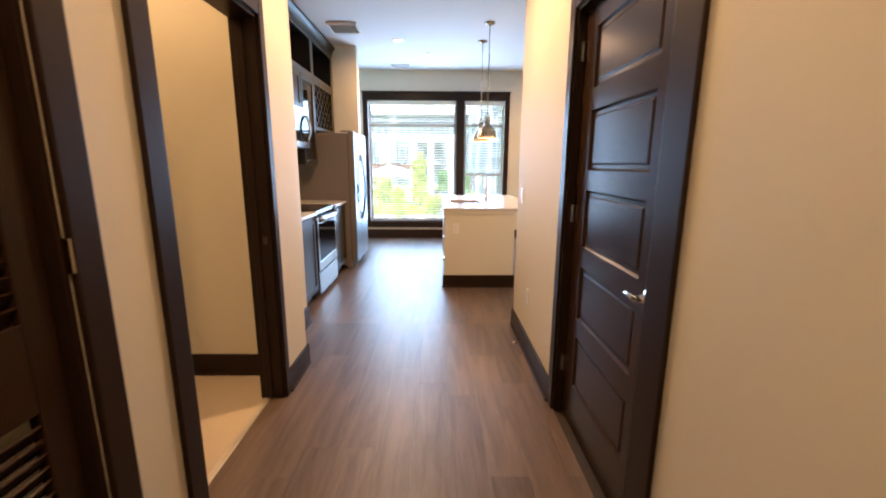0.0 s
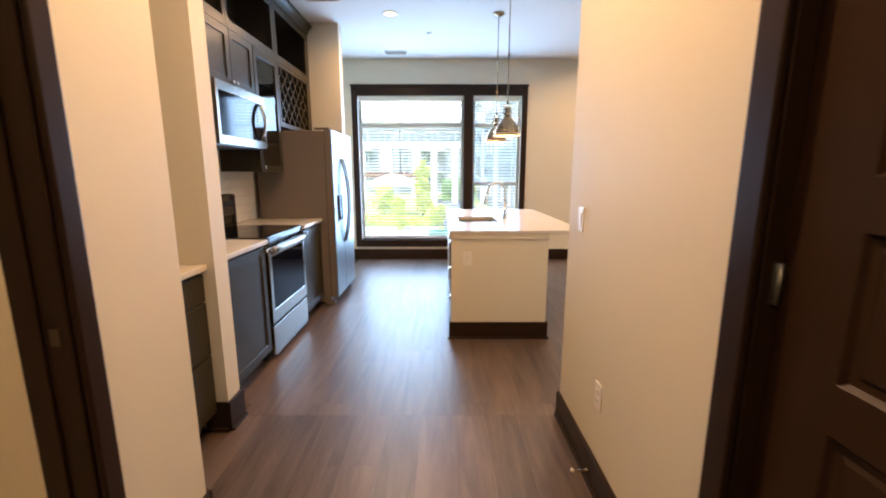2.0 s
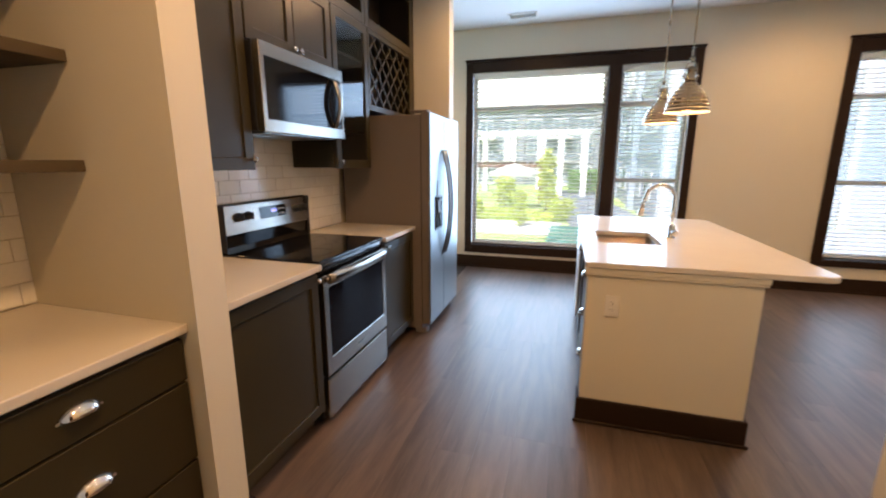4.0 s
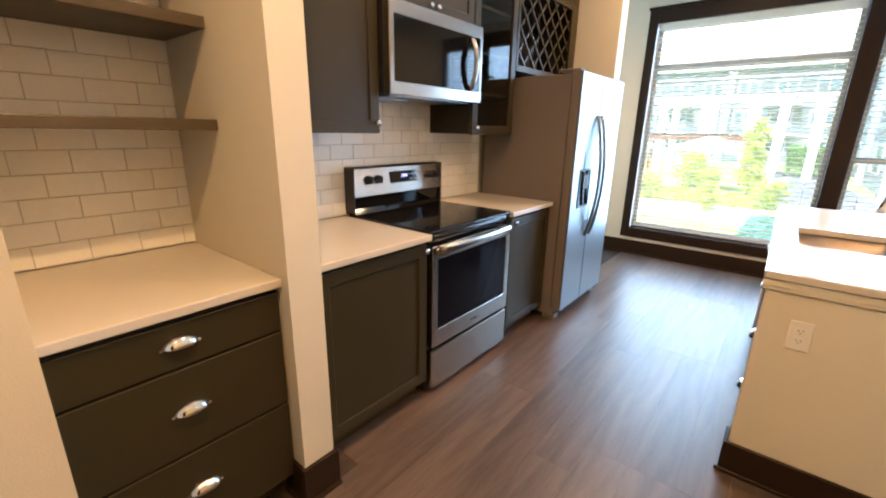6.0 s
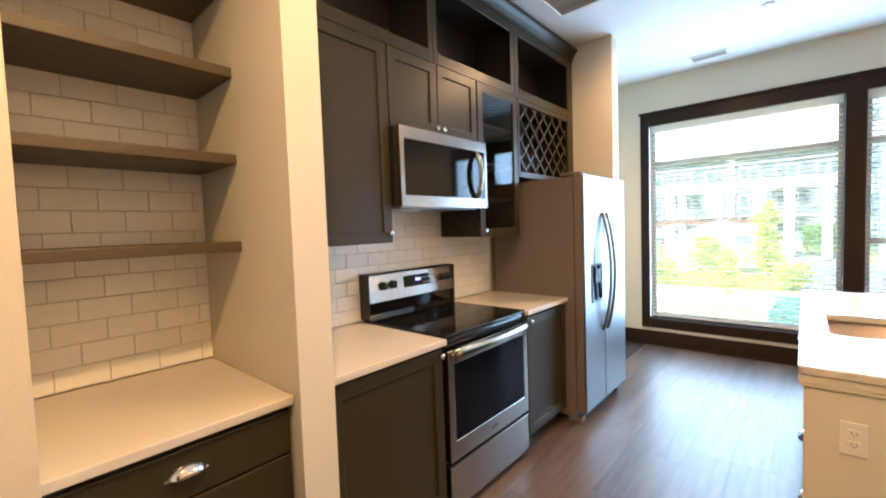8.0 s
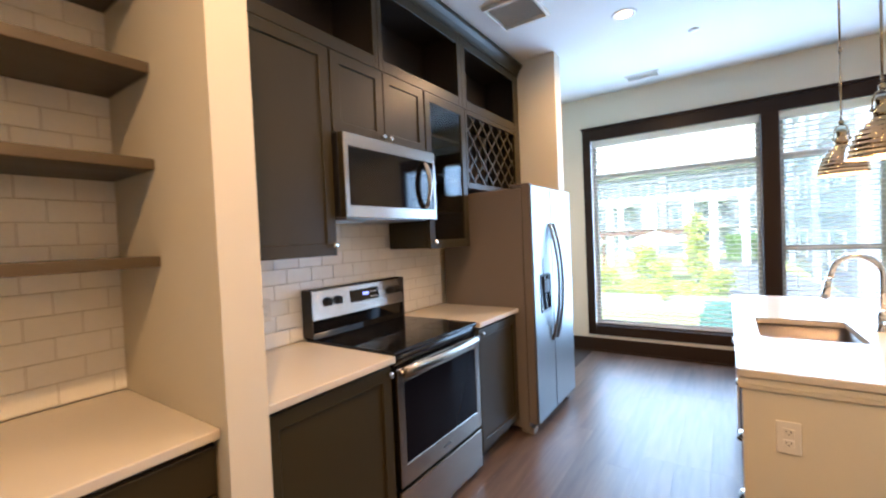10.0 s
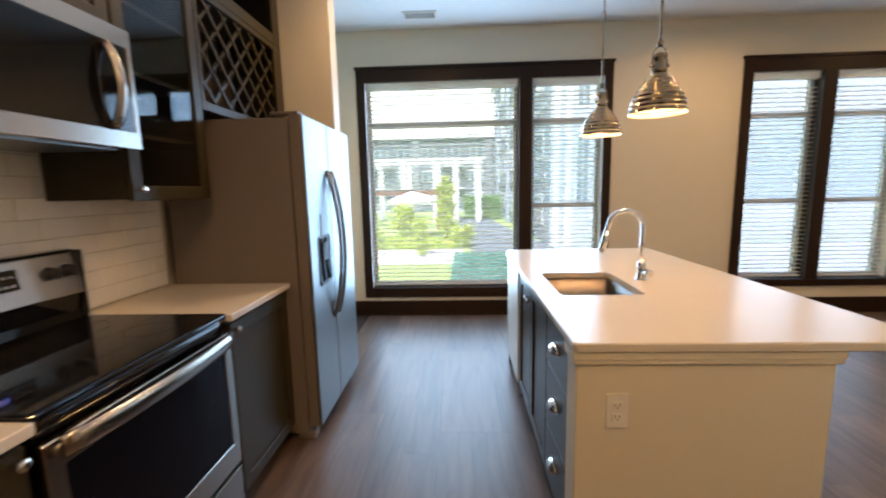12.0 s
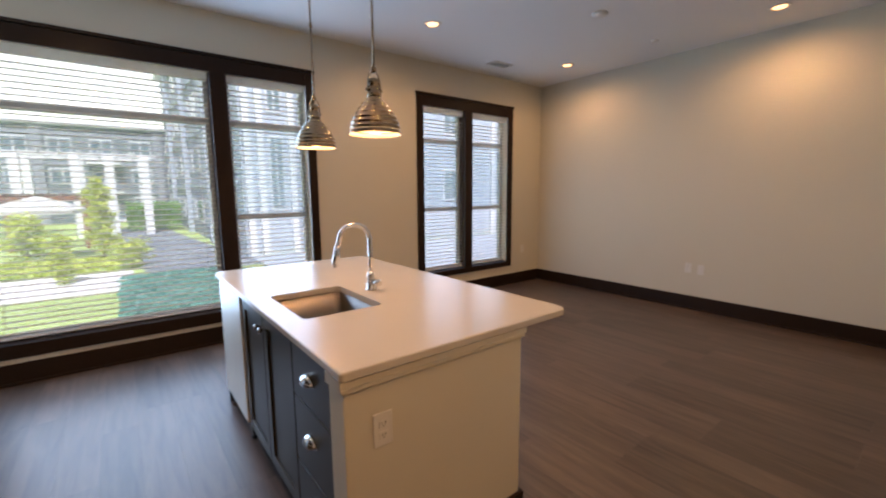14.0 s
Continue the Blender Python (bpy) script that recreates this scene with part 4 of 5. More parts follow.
def faucet():
    f = thing("faucet", (2.552, 5.525, 0.914), "chrome gooseneck faucet on the island", "faucet")
    x, y = 2.552, 5.525
    part("base", lathe(bmesh.new(), (x, y, 0.914), (0, 0, 1), [(0, 0.030), (0.006, 0.030), (0.010, 0.024), (0.055, 0.022), (0.085, 0.021), (0.095, 0.016)], 24), CHROME, f)
    pts = [(x, y, 1.0), (x, y, 1.10), (x, y, 1.18)]
    rad, cx = 0.088, x - 0.088
    pts += [(cx + rad * math.cos(radians(11.5 * i)), y, 1.18 + rad * math.sin(radians(11.5 * i))) for i in range(1, 14)]
    pts.append((cx - rad * 1.09, y, 1.15))
    part("neck", tube(bmesh.new(), pts, 0.0125, 16), CHROME, f)
    part("spray_head", tube(bmesh.new(), [(cx - rad * 1.07, y, 1.165), (cx - rad * 1.13, y, 1.13), (cx - rad * 1.28, y, 1.062), (cx - rad * 1.29, y, 1.058)], [0.0135, 0.016, 0.019, 0.015], 16), CHROME, f)
    bm = lathe(bmesh.new(), (x, y - 0.012, 0.958), (0.25, -1, 0), [(0, 0.017), (0.030, 0.017), (0.032, 0.020), (0.056, 0.020), (0.060, 0.015)], 20)
    part("lever", bm, CHROME, f)
    return f


faucet()


def island():
    i = thing("island", (2.4, 5.7, 0), "kitchen island with painted end walls and dark cabinets", "kitchen island")
    bx0, bx1 = 2.004, 2.785
    part("end_wall", rbox(bx0 - 0.006, bx1, 4.672, 4.782, 0.002, 0.882, 0.003, 1), WALL, i, "painted drywall end")
    part("back_wall", box(2.690, bx1, 4.782, 6.610, 0.002, 0.882), WALL, i, "painted drywall back")
    bm = box(bx0 - 0.018, bx1 + 0.012, 4.660, 4.672, 0.840, 0.883)
    bx(bm, bx1 + 0.001, bx1 + 0.012, 4.672, 6.612, 0.840, 0.883)
    bx(bm, bx0 - 0.021, bx1 + 0.015, 4.657, 4.660, 0.856, 0.883)
    bx(bm, bx0 - 0.018, bx0 - 0.006, 4.672, 4.782, 0.840, 0.883)
    part("apron_trim", rounded(bm, 0.003, 1), WALL, i, "painted moulding under the countertop")
    bm = box(bx0 - 0.022, bx1 + 0.016, 4.656, 4.672, 0.001, 0.143)
    bx(bm, bx0 - 0.022, bx0 - 0.006, 4.672, 4.782, 0.001, 0.143)
    bx(bm, bx1, bx1 + 0.016, 4.672, 6.612, 0.001, 0.143)
    bx(bm, bx0 - 0.034, bx1 + 0.028, 4.644, 4.656, 0.001, 0.018)
    part("baseboard", rounded(bm, 0.003, 1), TRIM, i, "dark espresso baseboard")
    bm = box(2.030, 2.688, 4.784, 6.012, 0.105, 0.882)
    for v in bm.verts:
        if v.co.z > 0.5:
            v.co.z = 0.66
    bx(bm, 2.030, 2.046, 4.784, 6.012, 0.66, 0.882)
    bx(bm, 2.095, 2.688, 4.784, 6.012, 0.002, 0.105)
    part("cabinet_body", bm, CAB, i)
    part("end_panel", rbox(2.010, 2.688, 6.596, 6.612, 0.002, 0.882, 0.003, 1), CAB, i)
    f = 2.008
    for za, zb, pz in ((0.648, 0.868, 0.762), (0.366, 0.641, 0.525), (0.112, 0.359, 0.262)):
        d = slab(i, -1, f, 4.800, 5.172, za, zb)
        cup_pull(d, f, 4.995, pz, -1)
    for ya, yb, ky in ((5.180, 5.590, 5.560), (5.596, 6.006, 5.626)):
        d = shaker(i, -1, f, ya, yb, 0.112, 0.868)
        knob(d, f, ky, 0.800, -1)
    return i


island()


def dishwasher():
    d = thing("dishwasher", (2.3, 6.4, 0), "stainless dishwasher built into the island", "dishwasher")
    part("tub", box(2.045, 2.66, 6.020, 6.594, 0.10, 0.872), BLACKP, d)
    part("door", rbox(1.998, 2.044, 6.022, 6.592, 0.115, 0.872, 0.006), DWSTEEL, d, "pale brushed stainless door")
    part("control_strip", rbox(2.002, 2.040, 6.028, 6.586, 0.8725, 0.880, 0.002, 1), BLACKP, d)
    part("kick_plate", rbox(2.060, 2.075, 6.024, 6.590, 0.012, 0.10, 0.003), BLACKP, d)
    for y in (6.06, 6.55):
        part("foot", lathe(bmesh.new(), (2.035, y, 0.0), (0, 0, 1), [(0, 0.018), (0.012, 0.018), (0.014, 0.008), (0.116, 0.008)], 10), BLACKP, d)
    return d


dishwasher()


# ---- pendants and ceiling fittings ----
def pendant():
    p = thing("pendant_lamp", (0, 0, 0), "ribbed polished nickel pendant lamp, lit", "pendant lamp", "pendants over the island")
    rim = 1.707
    part("canopy", lathe(bmesh.new(), (0, 0, CEILING), (0, 0, -1), [(0.0, 0.062), (0.012, 0.062), (0.022, 0.050), (0.028, 0.012), (0.05, 0.008)], 28), NICKEL, p)
    part("rod", tube(bmesh.new(), [(0, 0, CEILING - 0.04), (0, 0, 2.42)], 0.0055, 10), NICKEL, p)
    part("coupling", lathe(bmesh.new(), (0, 0, 2.44), (0, 0, -1), [(0, 0.006), (0.004, 0.010), (0.026, 0.010), (0.030, 0.006)], 12), NICKEL, p)
    part("rod", tube(bmesh.new(), [(0, 0, 2.42), (0, 0, rim + 0.30)], 0.0055, 10), NICKEL, p)
    # loop, yoke and socket
    bm = lathe(bmesh.new(), (0, 0, rim + 0.315), (0, 0, -1), [(0, 0.008), (0.006, 0.014), (0.022, 0.014), (0.026, 0.009)], 16)
    for s in (-1, 1):
        tube(bm, [(0, 0, rim + 0.290), (0.020 * s, 0, rim + 0.280), (0.030 * s, 0, rim + 0.255), (0.034 * s, 0, rim + 0.205)], 0.004, 8)
        lathe(bm, (0.028 * s, 0, rim + 0.206), (s, 0, 0), [(0, 0.008), (0.012, 0.008), (0.016, 0.004)], 10)
    part("yoke", bm, NICKEL, p)
    part("socket", lathe(bmesh.new(), (0, 0, rim + 0.262), (0, 0, -1), [(0, 0.012), (0.006, 0.022), (0.020, 0.026), (0.028, 0.024), (0.060, 0.026), (0.066, 0.033), (0.090, 0.033)], 24), NICKEL, p)
    prof = [(0.092, 0.034)]
    # stepped bell
    k = 7
    for i in range(k + 1):
        u = i / k
        r = 0.036 + (0.118 - 0.036) * math.sin(u * math.pi / 2) ** 0.92
        h = 0.094 + 0.152 * u
        prof += [(h, r - 0.004), (h + 0.004, r + 0.0012), (h + 0.010, r + 0.0045), (h + 0.016, r + 0.0035)]
    prof += [(0.2645, 0.124), (0.266, 0.127), (0.2675, 0.126)]
    part("shade", lathe(bmesh.new(), (0, 0, rim + 0.267), (0, 0, -1), prof, 48, caps=False), NICKEL, p, "ribbed polished nickel bell shade")
    inner = [(h, max(r - 0.003, 0.02)) for h, r in prof]
    part("lining", lathe(bmesh.new(), (0, 0, rim + 0.267), (0, 0, -1), inner[::4] + [(0.2665, 0.1225)], 36, caps=False), SHADEIN, p, "white enamel lining")
    b = part("bulb", lathe(bmesh.new(), (0, 0, rim + 0.170), (0, 0, -1), [(0, 0.012), (0.03, 0.014), (0.06, 0.026), (0.085, 0.030), (0.105, 0.022), (0.114, 0.006)], 20), BULB, p, "glowing warm bulb")
    return p


first = pendant()
first.matrix_basis = Matrix.Translation((2.532, 5.395, 0))
copy_thing(first, pose(2.526, 6.140, 0))
for x, y in ((2.532, 5.395), (2.526, 6.140)):
    data = bpy.data.lights.new("pendant_glow", "POINT")
    data.energy, data.color, data.shadow_soft_size = 2.0, (1.0, 0.58, 0.26), 0.03
    new("pendant_glow", data).matrix_basis = Matrix.Translation((x, y, 1.740))


def downlight():
    d = thing("recessed_downlight", (0, 0, CEILING), "white-rimmed recessed ceiling light, lit warm", "downlight", "recessed ceiling lights")
    part("rim", lathe(bmesh.new(), (0, 0, CEILING), (0, 0, -1), [(0.0, 0.088), (0.004, 0.088), (0.008, 0.082), (0.005, 0.060), (0.001, 0.058)], 32), WHITEP, d, "white trim ring")
    part("lens", lathe(bmesh.new(), (0, 0, CEILING - 0.0015), (0, 0, -1), [(0, 0.056), (0.003, 0.054), (0.0035, 0.03)], 28), DLGLOW, d, "glowing warm lens")
    return d


# (4.06, 4.82) is unseen, added on the assumed grid to lighten the east wall
LIGHTS = ((1.375, 6.16, 54, 174), (4.06, 6.97, 36, 174), (6.23, 6.99, 27, 174), (6.29, 4.82, 32, 174), (4.06, 4.82, 42, 174), (1.375, 3.95, 22, 174), (1.80, 2.80, 72, 172), (1.80, 0.10, 36, 172), (0.15, 2.05, 30, 160))
first = downlight()
first.matrix_basis = Matrix.Translation((LIGHTS[0][0], LIGHTS[0][1], CEILING))
for x, y, w, spot in LIGHTS[1:]:
    copy_thing(first, pose(x, y, CEILING))
for x, y, w, spot in LIGHTS:
    downlight_lamp(x, y, CEILING - 0.02, w, spot)


def register(x, y, wx, wy, slats, label, deep=0.012):
    """A ceiling air register with angled blades."""
    r = thing("ceiling_vent", (x, y, CEILING), label, "air vent")
    zt = CEILING - 0.001
    bm = bmesh.new()
    b = 0.022
    bx(bm, x - wx / 2, x - wx / 2 + b, y - wy / 2, y + wy / 2, zt - deep, zt)
    bx(bm, x + wx / 2 - b, x + wx / 2, y - wy / 2, y + wy / 2, zt - deep, zt)
    bx(bm, x - wx / 2 + b, x + wx / 2 - b, y - wy / 2, y - wy / 2 + b, zt - deep, zt)
    bx(bm, x - wx / 2 + b, x + wx / 2 - b, y + wy / 2 - b, y + wy / 2, zt - deep, zt)
    part("frame", rounded(bm, 0.003, 1), WHITEP, r)
    part("backing", box(x - wx / 2 + b, x + wx / 2 - b, y - wy / 2 + b, y + wy / 2 - b, zt - 0.002, zt), VINYL, r, "grey duct opening")
    for k in range(slats):
        yy = y - wy / 2 + b + (wy - 2 * b) * (k + 0.5) / slats
        bm = box(x - wx / 2 + b, x + wx / 2 - b, -0.007, 0.007, -0.0008, 0.0008)
        bmesh.ops.rotate(bm, verts=bm.verts, cent=(x, 0, 0), matrix=Matrix.Rotation(radians(35), 3, "X"))
        bmesh.ops.translate(bm, verts=bm.verts, vec=(0, yy, zt - deep * 0.65))
        part("slat", bm, WHITEP, r)
    return r


register(0.77, 5.60, 0.36, 0.36, 14, "white square return air grille on the ceiling", 0.03)
register(1.28, 7.58, 0.32, 0.17, 7, "small white supply vent on the ceiling")
register(5.50, 7.48, 0.32, 0.17, 7, "small white supply vent on the ceiling")


def disc_fitting(name, x, y, prof, label, category):
    return solid(name, lathe(bmesh.new(), (x, y, CEILING), (0, 0, -1), prof, 28), WHITEP, label, category)


disc_fitting("smoke_detector", 5.13, 5.86, [(0, 0.068), (0.018, 0.068), (0.026, 0.060), (0.034, 0.050), (0.036, 0.02)], "round white smoke detector on the ceiling", "smoke detector")
for x, y in ((1.78, 6.78), (6.24, 5.89)):
    disc_fitting("sprinkler", x, y, [(0, 0.042), (0.003, 0.042), (0.005, 0.038), (0.010, 0.036), (0.012, 0.01)], "white concealed fire sprinkler cover on the ceiling", "sprinkler")


# ---- switches, outlets, door stop ----
def plate(name, place, normal, label, kind, gangs=1):
    """A wall plate at a place on a wall, looking along normal ('x+', 'x-', 'y-', ...)."""
    w, h, t = 0.070 + 0.046 * (gangs - 1), 0.115, 0.006
    o = thing(name, (0, 0, 0), label, kind)
    part("cover_plate", rbox(-w / 2, w / 2, -t, 0, -h / 2, h / 2, 0.003), WHITEP, o)
    for g in range(gangs):
        cx = (g - (gangs - 1) / 2) * 0.046
        if kind == "outlet":
            for z in (0.0195, -0.0195):
                s = part("socket", rbox(cx - 0.0165, cx + 0.0165, -t - 0.002, -t + 0.001, z - 0.0135, z + 0.0135, 0.0018, 1), WHITEP, o)
                for dx in (-0.0065, 0.0065):
                    part("slot", box(cx + dx - 0.001, cx + dx + 0.001, -t - 0.0026, -t - 0.0018, z - 0.001, z + 0.007), BLACKP, s)
                part("slot", box(cx - 0.002, cx + 0.002, -t - 0.0026, -t - 0.0018, z - 0.009, z - 0.005), BLACKP, s)
        else:
            part("rocker", rbox(cx - 0.0165, cx + 0.0165, -t - 0.004, -t + 0.001, -0.033, 0.033, 0.002, 1), WHITEP, o)
    turn = {"y-": 0, "x+": 90, "y+": 180, "x-": -90}[normal]
    o.matrix_basis = pose(*place, 0, 0, turn)
    return o


plate("light_switch", (HR, 3.36, 1.146), "x-", "white rocker light switch on the hall wall", "light switch")
plate("wall_outlet", (HR, 3.01, 0.427), "x-", "white wall outlet low on the hall wall", "outlet")
plate("island_outlet", (2.127, 4.672, 0.682), "y-", "white outlet on the island's end wall", "outlet")
plate("wall_outlet", (EX, 5.63, 0.50), "x-", "white outlet plate on the living room wall", "outlet")
plate("wall_outlet", (EX, 5.49, 0.492), "x-", "white cable plate on the living room wall", "light switch")
plate("wall_outlet", (6.50, WY1, 0.53), "y-", "white outlet plate beside the tall window", "outlet")
plate("wall_outlet", (WX0 + 0.012, 3.97, 1.115), "x+", "white double plate on the tiled backsplash", "outlet", 2)

ds = thing("door_stop", (HR - T, 3.03, 0.055), "small metal rod door stop on the baseboard", "door stop")
part("rod", lathe(bmesh.new(), (HR - T, 3.03, 0.055), (-1, 0, 0), [(0, 0.012), (0.004, 0.012), (0.006, 0.005), (0.065, 0.005)], 14), NICKEL, ds)
part("tip", lathe(bmesh.new(), (HR - T - 0.064, 3.03, 0.055), (-1, 0, 0), [(0, 0.008), (0.012, 0.008), (0.014, 0.005)], 14), WHITEP, ds, "white rubber tip")


# ---- blinds ----
def blind(x0, x1, z0, z1):
    b = thing("window_blind", ((x0 + x1) / 2, WY1 + 0.05, z0), "white horizontal slat blind, lowered and open", "blind", "window blinds")
    part("headrail", rbox(x0 + 0.008, x1 - 0.008, WY1 + 0.018, WY1 + 0.082, z1 - 0.075, z1 - 0.004, 0.004), BLINDM, b, "white blind valance")
    part("bottom_rail", rbox(x0 + 0.010, x1 - 0.010, WY1 + 0.026, WY1 + 0.076, z0 + 0.016, z0 + 0.034, 0.004), BLINDM, b)
    pitch = 0.0455
    me = None
    n = int((z1 - 0.085 - z0 - 0.05) / pitch)
    for k in range(n):
        z = z0 + 0.060 + pitch * k
        if me is None:
            bm = bmesh.new()
            rows = []
            for u in range(5):
                y = -0.0245 + 0.049 * u / 4
                rows.append((y, 0.0028 * (1 - (y / 0.0245) ** 2)))
            top = [[bm.verts.new((x, y, zz + dz)) for y, zz in rows] for x, dz in ((-(x1 - x0) / 2 + 0.012, 0.0), ((x1 - x0) / 2 - 0.012, 0.0))]
            bot = [[bm.verts.new((x, y, zz - 0.0028)) for y, zz in rows] for x in (-(x1 - x0) / 2 + 0.012, (x1 - x0) / 2 - 0.012)]
            for i in range(4):
                bm.faces.new((top[0][i], top[0][i + 1], top[1][i + 1], top[1][i]))
                bm.faces.new((bot[0][i], bot[1][i], bot[1][i + 1], bot[0][i + 1]))
            bm.faces.new((top[0][0], top[1][0], bot[1][0], bot[0][0]))
            bm.faces.new((top[0][4], bot[0][4], bot[1][4], top[1][4]))
            me = mesh_of("slat", bm, BLINDM)
        s = new("slat", me)
        s.parent = b
        s.matrix_basis = pose(0, 0.001, z - z0, -1, 0, 0)
    for x in ((x0 + 0.12), (x1 - 0.12)):
        bm = tube(bmesh.new(), [(x, WY1 + 0.026, z0 + 0.03), (x, WY1 + 0.026, z1 - 0.07)], 0.0011, 5)
        tube(bm, [(x, WY1 + 0.076, z0 + 0.03), (x, WY1 + 0.076, z1 - 0.07)], 0.0011, 5)
        part("cord", bm, BLINDM, b)
    return b


blind(WIN1[0] + 0.006, 2.257, WIN1[2] + 0.012, WIN1[3])
blind(2.398, WIN1[1] - 0.006, WIN1[2] + 0.012, WIN1[3])
blind(WIN2[0] + 0.006, 5.29, WIN2[2] + 0.012, WIN2[3])
blind(5.425, WIN2[1] - 0.006, WIN2[2] + 0.012, WIN2[3])

# ---- courtyard ----
GZ = -1.15
GRASS = material("lawn_green", (0.36, 0.47, 0.14), 0.9, scale=1.5, vary=0.3, bump=0.6, fine=40)
PAVE = material("pale_concrete_paving", (0.70, 0.69, 0.67), 0.85, scale=1.0, vary=0.12, bump=0.3, fine=30)
GRAVEL = material("grey_gravel_bed", (0.17, 0.19, 0.22), 0.9, scale=3.0, vary=0.25, bump=0.8, fine=14)
STUCCO = material("pale_blue_grey_stucco", (0.36, 0.41, 0.46), 0.85, scale=1.0, vary=0.06, bump=0.2, fine=20)
SIDING = material("blue_grey_siding", (0.24, 0.28, 0.34), 0.75, scale=1.0, vary=0.08, bump=0.1, fine=20)
TEALGREY = material("teal_grey_cladding", (0.13, 0.16, 0.17), 0.75, scale=1.0, vary=0.08, bump=0.1, fine=20)
GREYS = material("mid_grey_cladding", (0.24, 0.26, 0.28), 0.75, scale=1.0, vary=0.08, bump=0.1, fine=20)
DARKGL = material("dark_outdoor_glazing", (0.10, 0.15, 0.17), 0.1, scale=2.0, vary=0.2, bump=0.0, rough_vary=0.03)
WHITEFR = material("white_exterior_trim", (0.66, 0.67, 0.66), 0.6, scale=2, vary=0.04, bump=0.05)
CEDAR = material("red_brown_cedar", (0.22, 0.085, 0.04), 0.7, scale=3, vary=0.2, bump=0.3, fine=30, stretch=(6, 1, 6))
CANVAS = material("white_canvas", (0.84, 0.83, 0.81), 0.8, scale=4, vary=0.04, bump=0.1)
BARK = material("grey_brown_bark", (0.11, 0.085, 0.065), 0.9, scale=8, vary=0.25, bump=0.6, fine=40)
GROUNDM = leaf_material("teal_groundcover_leaf", (0.14, 0.38, 0.33))
LEAFM = leaf_material("yellow_green_leaf", (0.60, 0.66, 0.13), 0.45)
HEDGEM = leaf_material("fresh_green_leaf", (0.24, 0.44, 0.09))
HAZE = emitter("bright_hazy_sky", (0.82, 0.90, 1.0), 0.24)
solid("backdrop", box(-420, 420, 300, 301, -2, 260), HAZE, "bright hazy white sky beyond the buildings", "sky", "structure")
solid("ground", box(-400, 400, 8.20, 600, GZ - 0.5, GZ), GRASS, "mown green courtyard lawn", "lawn", "structure")
solid("ground_under", box(-400, 400, -300, 8.20, GZ - 0.5, GZ), PAVE, "plain ground around the building", "ground", "structure")
solid("pavement", rounded(box(-14, 1.7, 17.3, 20.2, GZ, GZ + 0.12), 0.01, 1), PAVE, "pale concrete courtyard path", "path", "structure")
solid("pavement", rounded(box(5.4, 26, 8.6, 20.9, GZ, GZ + 0.10), 0.01, 1), STUCCO, "pale concrete terrace below the tall window", "paving", "structure")
# curving gravel bed with large flags, running away from the window
bm = bmesh.new()
rows = []
for i in range(25):
    u = i / 24
    y = 19.4 + 22 * u
    cx = 3.9 - 1.2 * math.sin(u * 1.6)
    w = 1.8 - 0.3 * u
    rows.append([bm.verts.new((cx + sx * w, y, GZ + z)) for sx, z in ((-1, -0.05), (-1, 0.03), (1, 0.03), (1, -0.05))])
for p, q in zip(rows, rows[1:]):
    for k in range(3):
        bm.faces.new((p[k], p[k + 1], q[k + 1], q[k]))
bm.faces.new(rows[0])
bm.faces.new(rows[-1])
bmesh.ops.recalc_face_normals(bm, faces=bm.faces[:])
solid("gravel_bed", bm, GRAVEL, "curving grey gravel bed across the courtyard", "gravel", "stuff")


def leafy(name, place, height, spread, base, count, seed, mat, label, category, trunk=0.05, size=0.09):
    """A trunk with limbs and a crown of many small leaves in uneven clumps."""
    rnd = random.Random(seed)
    t = thing(name, place, label, category)
    P = Vector(place)
    bm = tube(bmesh.new(), [P + Vector((0, 0, -0.02)), P + Vector((0.02, 0.01, height * 0.35)), P + Vector((-0.02, 0.02, height * 0.9))], [trunk, trunk * 0.75, trunk * 0.2], 9)
    tips = []
    for k in range(11):
        h = base + (height - base) * (0.08 + 0.78 * k / 11)
        a = k * 2.4 + rnd.random()
        ln = spread * (0.95 - 0.35 * (h - base) / (height - base)) * rnd.uniform(0.7, 1.05)
        tip = P + Vector((ln * math.cos(a), ln * math.sin(a), h + ln * 0.6))
        tube(bm, [P + Vector((0, 0, h)), (P + Vector((0, 0, h))) * 0.45 + tip * 0.55 + Vector((0, 0, 0.03)), tip], [trunk * 0.35, trunk * 0.22, trunk * 0.08], 6)
        tips.append((tip, ln))
    part("trunk", bm, BARK, t)
    verts, faces = [], []
    for k in range(count):
        if rnd.random() < 0.72:
            tip, ln = rnd.choice(tips)
            c = P + Vector((0, 0, tip.z - P.z))
            q = c.lerp(tip, rnd.uniform(0.25, 1.1)) + Vector([rnd.gauss(0, 0.16 * spread) for _ in range(3)])
        else:
            h = rnd.uniform(base, height * 1.03)
            r = spread * 0.7 * (1 - 0.45 * (h - base) / (height - base)) * math.sqrt(rnd.random())
            a = rnd.uniform(0, 6.283)
            q = P + Vector((r * math.cos(a), r * math.sin(a), h))
        s = size * rnd.uniform(0.6, 1.4)
        m = Euler((rnd.uniform(-0.9, 0.9), rnd.uniform(-0.9, 0.9), rnd.uniform(0, 6.3))).to_matrix()
        n = len(verts)
        for u, v, w in ((-1, 0, 0), (0, -0.45, 0.12), (1, 0, 0), (0, 0.45, 0.12)):
            verts.append(q + m @ Vector((u * s, v * s, w * s)) - P)
        faces += [(n, n + 1, n + 2), (n, n + 2, n + 3)]
    me = bpy.data.meshes.new("crown")
    me.from_pydata([tuple(v) for v in verts], [], faces)
    me.materials.append(mat)
    cr = new("crown", me)
    cr.parent = t
    return t


